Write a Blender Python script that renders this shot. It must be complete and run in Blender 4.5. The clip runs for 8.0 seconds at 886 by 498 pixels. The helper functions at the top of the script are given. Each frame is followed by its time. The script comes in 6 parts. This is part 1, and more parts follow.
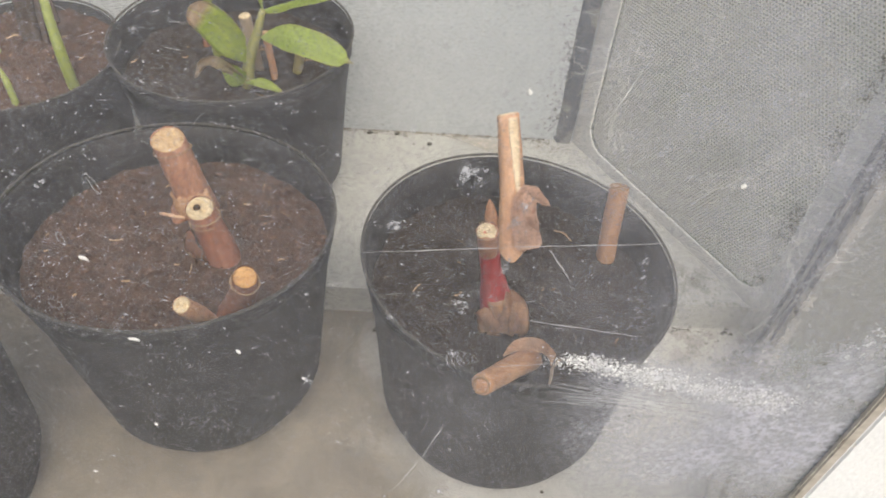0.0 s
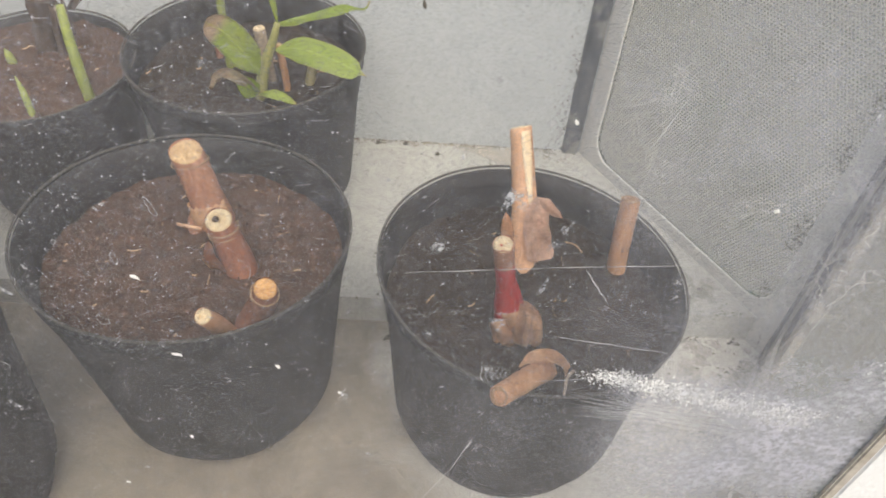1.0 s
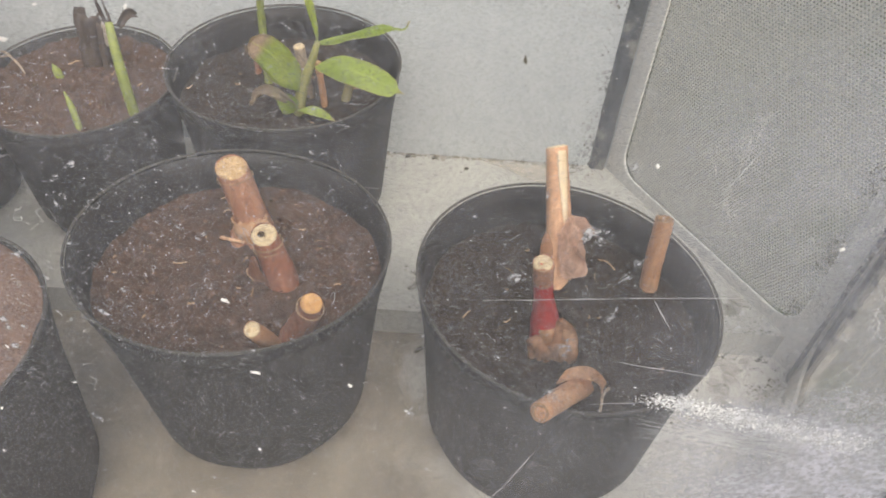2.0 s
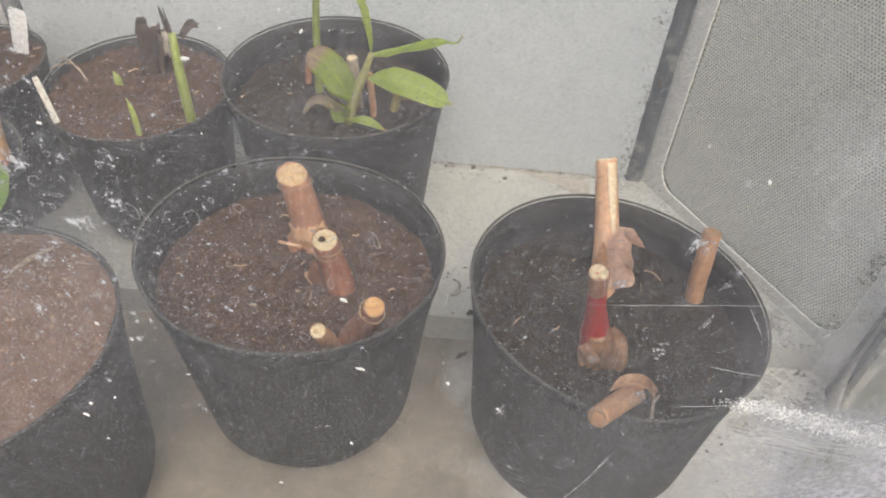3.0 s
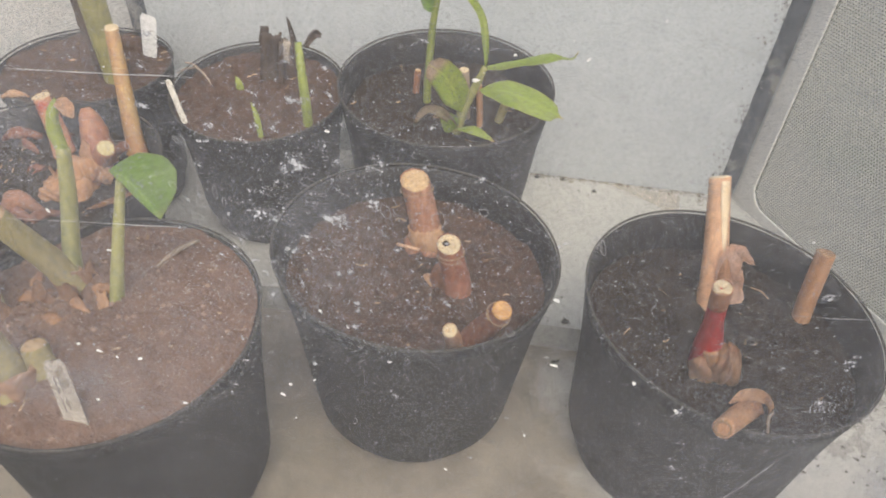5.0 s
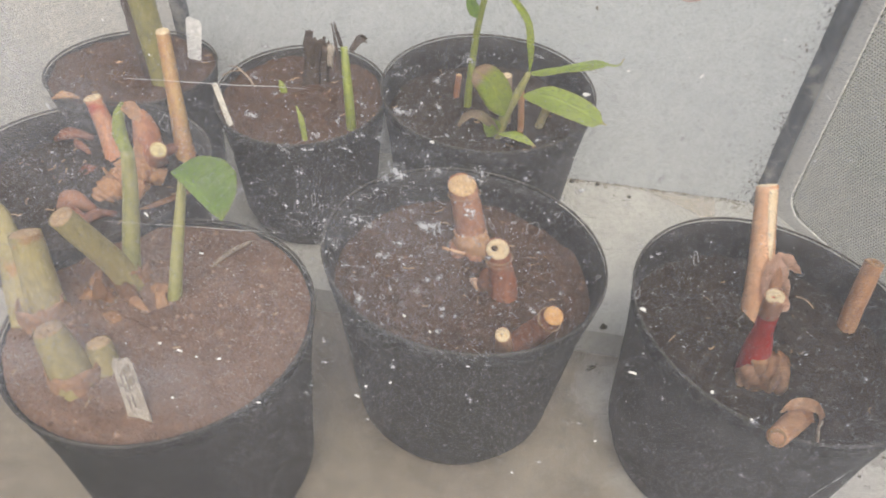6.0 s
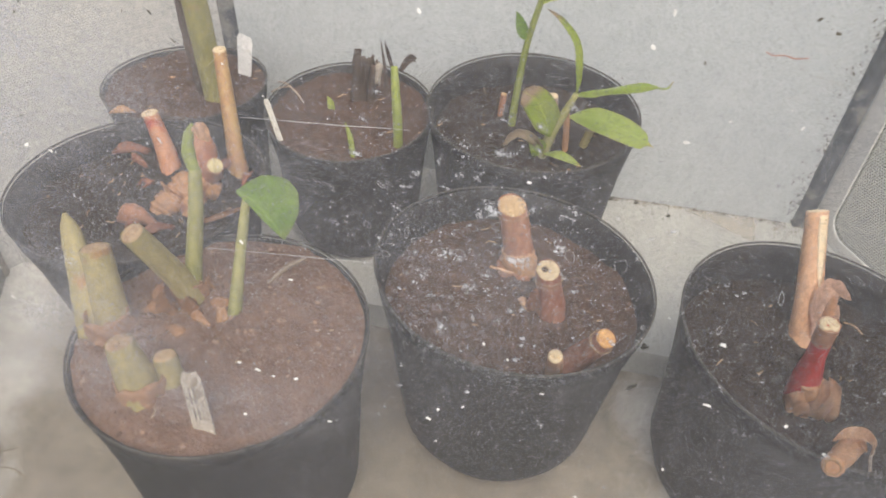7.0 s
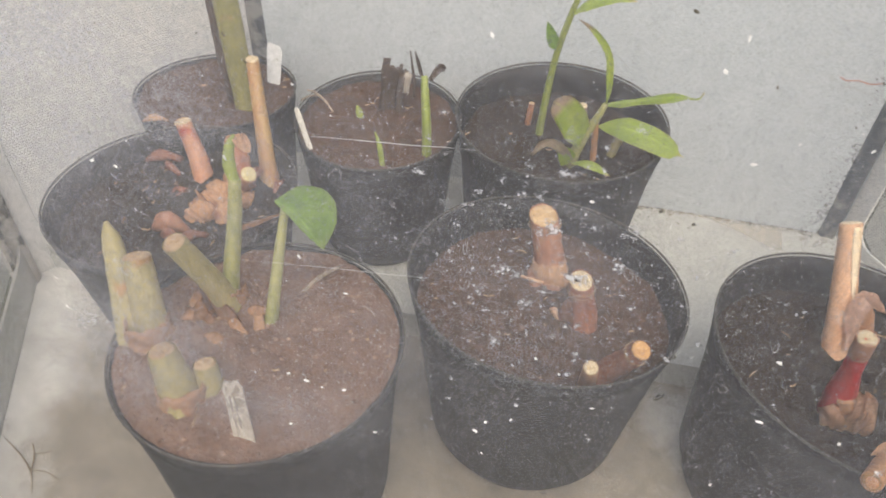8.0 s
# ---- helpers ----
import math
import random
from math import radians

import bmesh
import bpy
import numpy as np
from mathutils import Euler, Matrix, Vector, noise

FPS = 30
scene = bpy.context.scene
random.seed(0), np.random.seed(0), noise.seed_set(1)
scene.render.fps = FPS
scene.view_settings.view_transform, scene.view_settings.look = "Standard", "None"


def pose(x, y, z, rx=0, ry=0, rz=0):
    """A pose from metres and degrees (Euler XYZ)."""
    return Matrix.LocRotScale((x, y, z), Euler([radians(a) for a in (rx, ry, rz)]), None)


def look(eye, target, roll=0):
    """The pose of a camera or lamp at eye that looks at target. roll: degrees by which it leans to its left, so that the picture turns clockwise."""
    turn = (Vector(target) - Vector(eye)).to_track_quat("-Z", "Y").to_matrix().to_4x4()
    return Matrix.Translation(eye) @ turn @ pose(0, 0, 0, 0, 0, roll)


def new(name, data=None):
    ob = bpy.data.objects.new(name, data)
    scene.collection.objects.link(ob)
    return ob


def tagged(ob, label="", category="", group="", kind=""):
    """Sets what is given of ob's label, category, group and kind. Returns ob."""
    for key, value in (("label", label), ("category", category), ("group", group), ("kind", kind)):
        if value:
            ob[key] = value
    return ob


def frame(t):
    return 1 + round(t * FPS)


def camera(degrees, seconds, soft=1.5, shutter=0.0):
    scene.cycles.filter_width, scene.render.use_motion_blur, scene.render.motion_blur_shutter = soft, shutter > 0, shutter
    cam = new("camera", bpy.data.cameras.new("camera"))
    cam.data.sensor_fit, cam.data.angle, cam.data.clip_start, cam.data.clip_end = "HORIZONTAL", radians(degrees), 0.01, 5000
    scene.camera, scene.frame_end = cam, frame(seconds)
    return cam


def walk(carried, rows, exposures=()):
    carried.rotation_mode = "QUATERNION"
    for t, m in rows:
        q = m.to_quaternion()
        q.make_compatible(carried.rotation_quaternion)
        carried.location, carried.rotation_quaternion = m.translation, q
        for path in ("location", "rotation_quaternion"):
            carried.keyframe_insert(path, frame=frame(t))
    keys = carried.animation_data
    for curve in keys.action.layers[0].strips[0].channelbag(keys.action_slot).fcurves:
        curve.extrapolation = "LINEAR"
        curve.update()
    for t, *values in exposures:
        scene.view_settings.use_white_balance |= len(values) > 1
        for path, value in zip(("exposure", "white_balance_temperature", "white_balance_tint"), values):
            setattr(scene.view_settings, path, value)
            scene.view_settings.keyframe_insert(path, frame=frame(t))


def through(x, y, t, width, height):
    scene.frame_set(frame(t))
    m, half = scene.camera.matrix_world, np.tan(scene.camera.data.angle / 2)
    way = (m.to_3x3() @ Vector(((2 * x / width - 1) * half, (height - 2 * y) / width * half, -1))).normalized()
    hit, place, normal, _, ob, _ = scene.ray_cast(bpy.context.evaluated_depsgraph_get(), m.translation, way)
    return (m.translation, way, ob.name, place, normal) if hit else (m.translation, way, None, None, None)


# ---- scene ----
cam = camera(66.5, 8.0, soft=2.0)
PATH = [
    (0, (0.116, 0.082, 0.515), (0.176, 1.514, -0.88), 4.6),
    (0.5, (0.109, 0.081, 0.517), (0.175, 1.519, -0.872), 5.0),
    (1, (0.103, 0.08, 0.522), (0.168, 1.524, -0.86), 4.9),
    (1.5, (0.095, 0.079, 0.529), (0.143, 1.531, -0.847), 4.7),
    (3, (0.052, 0.063, 0.541), (0.033, 1.537, -0.81), 4.5),
    (3.5, (0.036, 0.055, 0.546), (-0.009, 1.533, -0.801), 4.5),
    (4, (0.02, 0.051, 0.546), (-0.062, 1.526, -0.802), 4.7),
    (4.5, (0.005, 0.045, 0.549), (-0.115, 1.523, -0.792), 4.1),
    (6, (-0.037, 0.033, 0.555), (-0.222, 1.507, -0.783), 3.5),
    (6.5, (-0.052, 0.03, 0.561), (-0.269, 1.507, -0.77), 3.1),
    (7, (-0.063, 0.028, 0.567), (-0.309, 1.507, -0.757), 3.1),
    (7.5, (-0.074, 0.027, 0.571), (-0.339, 1.508, -0.746), 2.6),
    (8, (-0.081, 0.025, 0.572), (-0.362, 1.504, -0.744), 2.6),
]
walk(cam, [(t, look(eye, target, roll)) for t, eye, target, roll in PATH], exposures=[(0, 0.34, 6950, 8), (8, 0.34, 6900, 9)])

# ---- light ----
world = bpy.data.worlds.new("overcast_sky")
scene.world = world
world.use_nodes = True
wn = world.node_tree.nodes
sky = wn.new("ShaderNodeTexSky")
sky.sky_type, sky.sun_disc = "NISHITA", False
sky.sun_elevation, sky.sun_rotation = radians(57), radians(165)
sky.air_density, sky.dust_density, sky.ozone_density = 1.0, 4.0, 1.0
wn["Background"].inputs["Strength"].default_value = 0.14
world.node_tree.links.new(sky.outputs[0], wn["Background"].inputs["Color"])
sun = new("sun", bpy.data.lights.new("sun", "SUN"))
sun.data.energy, sun.data.angle, sun.data.color = 1.9, radians(60), (1.0, 0.955, 0.89)
sun.matrix_world = look((0.4, -0.95, 2.4), (0, 0.5, 0))


# ---- materials ----
def mat(name, rough=0.6, spec=0.4):
    m = bpy.data.materials.new(name)
    m.use_nodes = True
    b = m.node_tree.nodes["Principled BSDF"]
    b.inputs["Roughness"].default_value = rough
    b.inputs["Specular IOR Level"].default_value = spec
    return m, m.node_tree.nodes, m.node_tree.links, b


def tex(nodes, links, kind="noise", scale=50.0, detail=4.0, stretch=(1, 1, 1), turn=(0, 0, 0)):
    co = nodes.new("ShaderNodeTexCoord")
    mp = nodes.new("ShaderNodeMapping")
    mp.inputs["Scale"].default_value = stretch
    mp.inputs["Rotation"].default_value = turn
    links.new(co.outputs["Object"], mp.inputs["Vector"])
    if kind == "noise":
        n = nodes.new("ShaderNodeTexNoise")
        n.inputs["Detail"].default_value = detail
    else:
        n = nodes.new("ShaderNodeTexVoronoi")
    n.inputs["Scale"].default_value = scale
    links.new(mp.outputs[0], n.inputs["Vector"])
    return n.outputs["Fac"] if kind == "noise" else n.outputs["Distance"]


def ramp(nodes, links, fac, stops):
    r = nodes.new("ShaderNodeValToRGB")
    e = r.color_ramp.elements
    e[0].position, e[0].color = stops[0][0], (*stops[0][1], 1)
    e[1].position, e[1].color = stops[-1][0], (*stops[-1][1], 1)
    for p, c in stops[1:-1]:
        k = e.new(p)
        k.color = (*c, 1)
    links.new(fac, r.inputs[0])
    return r.outputs[0]


def mix(nodes, links, fac, a, b, mode="MIX"):
    m = nodes.new("ShaderNodeMix")
    m.data_type, m.blend_type = "RGBA", mode
    for v, i in ((fac, 0), (a, 6), (b, 7)):
        if isinstance(v, (int, float)):
            m.inputs[i].default_value = v
        elif isinstance(v, tuple):
            m.inputs[i].default_value = (*v, 1)
        else:
            links.new(v, m.inputs[i])
    return m.outputs[2]


def bump(nodes, links, b, height, strength=0.3, dist=0.001):
    n = nodes.new("ShaderNodeBump")
    n.inputs["Strength"].default_value, n.inputs["Distance"].default_value = strength, dist
    links.new(height, n.inputs["Height"])
    links.new(n.outputs[0], b.inputs["Normal"])


def scale01(nodes, links, fac, lo, hi, a=0.0, c=1.0):
    r = nodes.new("ShaderNodeMapRange")
    for i, v in enumerate((lo, hi, a, c)):
        r.inputs[i + 1].default_value = v
    links.new(fac, r.inputs[0])
    return r.outputs[0]


def simple(name, dark, light, rough=0.6, s1=25.0, s2=220.0, strength=0.3, dist=0.0006, stretch=(1, 1, 1), spec=0.4, third=None, see=0.0, fine_mix=0.45, through=0.0):
    """A worn surface: two tones over a broad and a fine noise, with fine relief."""
    m, nd, lk, b = mat(name, rough, spec)
    n1 = tex(nd, lk, scale=s1, stretch=stretch)
    n2 = tex(nd, lk, scale=s2, detail=3, stretch=stretch)
    c = ramp(nd, lk, n1, [(0.35, dark), (0.65, light)])
    fine = ramp(nd, lk, n2, [(0.3, tuple(v * 0.72 for v in dark)), (0.7, tuple(min(1, v * 1.12) for v in light))])
    c = mix(nd, lk, fine_mix, c, fine)
    if third:
        n3 = tex(nd, lk, scale=third[0])
        c = mix(nd, lk, scale01(nd, lk, n3, third[1], third[1] + 0.08), c, third[2])
    lk.new(c, b.inputs["Base Color"])
    rv = scale01(nd, lk, n1, 0.3, 0.7, rough - 0.1, min(1, rough + 0.1))
    lk.new(rv, b.inputs["Roughness"])
    bump(nd, lk, b, n2, strength, dist)
    if through:
        t = nd.new("ShaderNodeBsdfTranslucent")
        m1 = nd.new("ShaderNodeMixShader")
        m1.inputs[0].default_value = through
        lk.new(c, t.inputs[0])
        lk.new(b.outputs[0], m1.inputs[1]), lk.new(t.outputs[0], m1.inputs[2])
        lk.new(m1.outputs[0], nd["Material Output"].inputs[0])
    if see:
        b.inputs["Subsurface Weight"].default_value = see
        b.inputs["Subsurface Radius"].default_value = (0.002, 0.002, 0.001)
    return m


M_WALL = simple("grey_white_panel", (0.535, 0.575, 0.6), (0.57, 0.61, 0.635), 0.55, 3, 40, 0.02, 0.0002, fine_mix=0.03, third=(55, 0.79, (0.4, 0.39, 0.36)))
M_FLOOR = simple("cream_base_board", (0.44, 0.445, 0.42), (0.5, 0.505, 0.48), 0.5, 9, 160, 0.1, 0.0003, fine_mix=0.15, third=(130, 0.7, (0.28, 0.26, 0.22)))
M_FLOOR2 = simple("tan_base_board", (0.6, 0.595, 0.565), (0.68, 0.67, 0.64), 0.5, 5, 160, 0.08, 0.0003, fine_mix=0.12, third=(120, 0.74, (0.25, 0.23, 0.2)))
def stain_shade_floor():
    """Brown dirt plus painted-in shade between the pots, ragged-edged, over the middle of the front board."""
    nd, lk = M_FLOOR2.node_tree.nodes, M_FLOOR2.node_tree.links
    b = nd["Principled BSDF"]
    old = b.inputs["Base Color"].links[0].from_socket
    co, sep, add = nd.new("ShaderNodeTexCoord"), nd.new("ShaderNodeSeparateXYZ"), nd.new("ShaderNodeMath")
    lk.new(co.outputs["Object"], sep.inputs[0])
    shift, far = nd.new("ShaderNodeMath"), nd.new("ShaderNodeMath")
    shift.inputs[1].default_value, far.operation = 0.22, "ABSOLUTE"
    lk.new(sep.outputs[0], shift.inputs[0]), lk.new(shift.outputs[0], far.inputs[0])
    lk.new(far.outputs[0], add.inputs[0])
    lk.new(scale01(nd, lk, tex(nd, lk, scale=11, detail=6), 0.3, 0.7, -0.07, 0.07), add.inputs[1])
    # darker brown carries the shade between the pots as well as dirt
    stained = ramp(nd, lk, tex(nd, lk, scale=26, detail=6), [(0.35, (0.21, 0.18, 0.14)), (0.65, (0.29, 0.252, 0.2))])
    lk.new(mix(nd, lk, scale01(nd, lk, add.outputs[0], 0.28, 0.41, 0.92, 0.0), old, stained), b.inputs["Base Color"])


stain_shade_floor()
M_BORDER = simple("dusty_panel_border", (0.74, 0.73, 0.7), (0.82, 0.81, 0.785), 0.6, 14, 150, 0.1, 0.0004, fine_mix=0.1, through=0.25)
M_NET = simple("pale_net", (0.72, 0.69, 0.625), (0.8, 0.77, 0.705), 0.7, 10, 200, 0.2, 0.0004, through=0.3)
M_SIDE = simple("cloudy_side_plastic", (0.55, 0.54, 0.51), (0.68, 0.67, 0.64), 0.6, 12, 160, 0.1, through=0.5)
M_PIPING = simple("white_piping", (0.74, 0.74, 0.7), (0.84, 0.83, 0.8), 0.5, 40, 250, 0.1)
M_EDGE = simple("grimy_edging", (0.3, 0.28, 0.24), (0.5, 0.47, 0.42), 0.6, 40, 220, 0.4, 0.0008, third=(55, 0.52, (0.1, 0.1, 0.08)))
M_GASKET = simple("black_rubber_seal", (0.06, 0.07, 0.085), (0.125, 0.135, 0.15), 0.7, 22, 120, 0.3, 0.001, third=(26, 0.56, (0.24, 0.24, 0.235)))
M_POST = simple("white_textured_paint", (0.9, 0.91, 0.92), (0.94, 0.95, 0.96), 0.5, 30, 420, 0.5, 0.001, fine_mix=0.2)
M_SEAL = simple("brown_stained_seal", (0.36, 0.32, 0.27), (0.58, 0.54, 0.48), 0.7, 60, 260, 0.3)
M_GROUND = simple("mossy_paving", (0.06, 0.065, 0.045), (0.13, 0.13, 0.1), 0.9, 9, 120, 0.5, 0.002, third=(7, 0.56, (0.05, 0.07, 0.03)))
M_SLAB = simple("pale_concrete", (0.44, 0.43, 0.4), (0.56, 0.55, 0.52), 0.9, 6, 90, 0.3, 0.001)
M_POT = simple("black_plastic", (0.018, 0.018, 0.021), (0.034, 0.033, 0.033), 0.62, 30, 150, 0.06, 0.0004, stretch=(1, 1, 0.16), spec=0.3, third=(210, 0.72, (0.08, 0.075, 0.06)), fine_mix=0.3)
M_SOIL = simple("brown_compost", (0.06, 0.037, 0.028), (0.135, 0.085, 0.064), 0.95, 90, 520, 1.0, 0.0025, spec=0.15)
M_SOIL_DARK = simple("dark_compost", (0.022, 0.017, 0.014), (0.058, 0.044, 0.035), 0.95, 80, 520, 1.0, 0.0025, spec=0.2)
M_SOIL_DRY = simple("dry_reddish_soil", (0.16, 0.098, 0.072), (0.26, 0.168, 0.128), 0.95, 60, 420, 0.9, 0.002, spec=0.1)
M_FIBRE = simple("pale_fibre", (0.34, 0.22, 0.13), (0.54, 0.39, 0.25), 0.8)
M_BARK = simple("red_brown_sheath", (0.31, 0.135, 0.08), (0.5, 0.265, 0.17), 0.55, 60, 300, 0.5, 0.0008, stretch=(1, 1, 0.25), third=(45, 0.6, (0.43, 0.25, 0.14)))
M_CUT = simple("cut_pith", (0.38, 0.22, 0.1), (0.74, 0.54, 0.31), 0.8, 260, 700, 0.7, 0.0008)
M_CUT_ORANGE = simple("raw_orange_cut", (0.46, 0.22, 0.075), (0.7, 0.42, 0.18), 0.7, 200, 600, 0.5, 0.0008)
M_CUT_PALE = simple("pale_cut_pith", (0.55, 0.42, 0.25), (0.75, 0.62, 0.42), 0.8, 260, 700, 0.7, 0.0008)
M_PIT_SHADE = simple("pit_shade", (0.05, 0.03, 0.018), (0.1, 0.06, 0.035), 0.9)
M_PAPER = simple("papery_husk", (0.52, 0.28, 0.16), (0.8, 0.54, 0.35), 0.6, 50, 300, 0.5, 0.0008, stretch=(1, 1, 0.3), through=0.1)
M_HUSK_PALE = simple("pinkish_papery_husk", (0.56, 0.33, 0.23), (0.8, 0.56, 0.43), 0.7, 50, 300, 0.4, 0.0008, stretch=(1, 1, 0.3))
M_TAN = simple("tan_stalk", (0.46, 0.22, 0.11), (0.64, 0.36, 0.2), 0.5, 50, 260, 0.3, 0.0006, stretch=(1, 1, 0.2))
M_STICK = simple("orange_tan_stick", (0.64, 0.32, 0.165), (0.8, 0.49, 0.3), 0.5, 50, 260, 0.3, 0.0006, stretch=(1, 1, 0.2))
M_STALK_OLD = simple("olive_stem", (0.22, 0.21, 0.07), (0.36, 0.33, 0.13), 0.5, 30, 240, 0.25, 0.0005, stretch=(1, 1, 0.3), third=(30, 0.6, (0.3, 0.2, 0.1)))
M_WOOD = simple("split_pale_wood", (0.88, 0.66, 0.42), (0.94, 0.79, 0.56), 0.6, 60, 260, 0.3, 0.0004, stretch=(1, 1, 0.15))
M_RED = simple("red_stem_skin", (0.4, 0.018, 0.02), (0.58, 0.045, 0.038), 0.35, 60, 260, 0.2, 0.0004, stretch=(1, 1, 0.3))
M_RHIZ = simple("knobbly_rhizome", (0.36, 0.18, 0.09), (0.55, 0.32, 0.175), 0.65, 110, 300, 0.8, 0.001, third=(95, 0.56, (0.27, 0.12, 0.07)))
M_STALK = simple("green_stalk", (0.27, 0.28, 0.09), (0.42, 0.4, 0.17), 0.45, 40, 240, 0.2, 0.0005, stretch=(1, 1, 0.2), see=0.15)
M_STALK_Y = simple("yellow_green_stub", (0.33, 0.27, 0.11), (0.48, 0.41, 0.19), 0.5, 40, 240, 0.3, 0.0006, stretch=(1, 1, 0.25), third=(40, 0.58, (0.42, 0.24, 0.1)))
M_SPROUT = simple("fresh_green_shoot", (0.24, 0.3, 0.06), (0.38, 0.43, 0.12), 0.45, 40, 240, 0.2, 0.0005, stretch=(1, 1, 0.2), see=0.15)
M_OLDSTUMP = simple("dead_grey_stump", (0.05, 0.033, 0.025), (0.12, 0.085, 0.065), 0.85, 70, 260, 0.7, 0.001, stretch=(1, 1, 0.25))
M_DEADLEAF = simple("dead_leaf", (0.22, 0.1, 0.05), (0.42, 0.24, 0.13), 0.7, 70, 300, 0.4)
M_TAG = simple("white_label", (0.6, 0.6, 0.6), (0.72, 0.72, 0.72), 0.5, 60, 300, 0.1, third=(90, 0.6, (0.45, 0.43, 0.39)))
M_TAG_WOOD = simple("whitewashed_wood", (0.5, 0.47, 0.41), (0.72, 0.69, 0.62), 0.7, 160, 420, 0.5, 0.0008, stretch=(1, 1, 0.3), third=(210, 0.58, (0.36, 0.31, 0.25)))
M_TAG_DIRTY = simple("weathered_label", (0.42, 0.36, 0.3), (0.6, 0.54, 0.47), 0.6, 70, 300, 0.3, third=(90, 0.55, (0.3, 0.24, 0.19)))
M_INK = simple("faded_ink", (0.2, 0.17, 0.15), (0.28, 0.24, 0.21), 0.8)
M_OLDROOT = simple("dry_brown_root", (0.21, 0.165, 0.115), (0.35, 0.285, 0.205), 0.85)
M_CRUST = simple("white_lime_crust", (0.84, 0.85, 0.86), (0.92, 0.93, 0.94), 0.9)
M_RING = simple("thin_lime_rim", (0.6, 0.61, 0.62), (0.74, 0.75, 0.76), 0.9)
M_SPECK = simple("white_fleck", (0.8, 0.8, 0.78), (0.9, 0.9, 0.88), 0.8)
M_CHALK = simple("chalky_deposit", (0.6, 0.61, 0.62), (0.74, 0.75, 0.76), 0.9)


def film(m, clear):
    """Thins a deposit: part of the light passes."""
    nd, lk = m.node_tree.nodes, m.node_tree.links
    t, x = nd.new("ShaderNodeBsdfTransparent"), nd.new("ShaderNodeMixShader")
    x.inputs[0].default_value = clear
    solid = nd["Material Output"].inputs[0].links[0].from_socket
    lk.new(solid, x.inputs[1]), lk.new(t.outputs[0], x.inputs[2])
    lk.new(x.outputs[0], nd["Material Output"].inputs[0])


film(M_CHALK, 0.25)
film(M_RING, 0.5)
film(M_SIDE, 0.6)
M_FROST = simple("cloudy_plastic_border", (0.55, 0.54, 0.51), (0.68, 0.67, 0.64), 0.6, 12, 160, 0.1, through=0.5)
film(M_FROST, 0.35)


def smear_material():
    """A chalky mark: thick and thin by a rough noise, fading out towards its edge."""
    m = simple("chalky_smear", (0.62, 0.63, 0.67), (0.76, 0.77, 0.8), 0.9, through=0.35)
    nd, lk = m.node_tree.nodes, m.node_tree.links
    solid = nd["Material Output"].inputs[0].links[0].from_socket
    uv, sep = nd.new("ShaderNodeUVMap"), nd.new("ShaderNodeSeparateXYZ")
    lk.new(uv.outputs[0], sep.inputs[0])
    body = tex(nd, lk, scale=380, detail=10)
    veins = tex(nd, lk, scale=700, detail=8)
    fade = nd.new("ShaderNodeMath")
    fade.operation = "SUBTRACT"
    lk.new(scale01(nd, lk, body, 0.34, 0.66, 0.08, 0.86), fade.inputs[0]), lk.new(sep.outputs[0], fade.inputs[1])
    thick = ramp(nd, lk, fade.outputs[0], [(0.0, (0, 0, 0)), (0.04, (0.85, 0.85, 0.85)), (0.09, (0.24, 0.24, 0.24)), (0.24, (0.34, 0.34, 0.34)), (0.4, (0.85, 0.85, 0.85))])
    fine = scale01(nd, lk, veins, 0.42, 0.62, 0.08, 1.0)
    a, k = nd.new("ShaderNodeMath"), nd.new("ShaderNodeMath")
    a.operation = k.operation = "MULTIPLY"
    lk.new(thick, a.inputs[0]), lk.new(fine, a.inputs[1])
    lk.new(a.outputs[0], k.inputs[0]), lk.new(sep.outputs[1], k.inputs[1])
    k.use_clamp = True
    t, x = nd.new("ShaderNodeBsdfTransparent"), nd.new("ShaderNodeMixShader")
    lk.new(k.outputs[0], x.inputs[0])
    lk.new(t.outputs[0], x.inputs[1]), lk.new(solid, x.inputs[2])
    lk.new(x.outputs[0], nd["Material Output"].inputs[0])
    return m


M_SMEAR = smear_material()
M_GRIT = simple("pale_grit", (0.6, 0.61, 0.65), (0.74, 0.75, 0.78), 0.9)
film(M_GRIT, 0.35)
M_WEB = simple("cobweb_thread", (0.66, 0.65, 0.63), (0.8, 0.79, 0.77), 0.9)
film(M_WEB, 0.45)
M_GRIME = simple("brown_grime", (0.12, 0.1, 0.075), (0.28, 0.245, 0.19), 0.9)
M_MOSS = simple("dark_moss", (0.08, 0.078, 0.06), (0.24, 0.225, 0.17), 0.95)
M_SOILFILM = simple("thin_dirt_film", (0.2, 0.17, 0.125), (0.34, 0.3, 0.24), 0.95, 60, 260)
film(M_SOILFILM, 0.66)
M_BROWNFILM = simple("faint_brown_film", (0.22, 0.19, 0.14), (0.36, 0.32, 0.26), 0.95, 60, 260)
film(M_BROWNFILM, 0.82)
M_DUST = simple("grey_fluff", (0.3, 0.29, 0.26), (0.5, 0.48, 0.44), 0.95)
film(M_DUST, 0.4)
M_DIRT = simple("dark_crumb", (0.06, 0.055, 0.045), (0.16, 0.15, 0.12), 0.9)


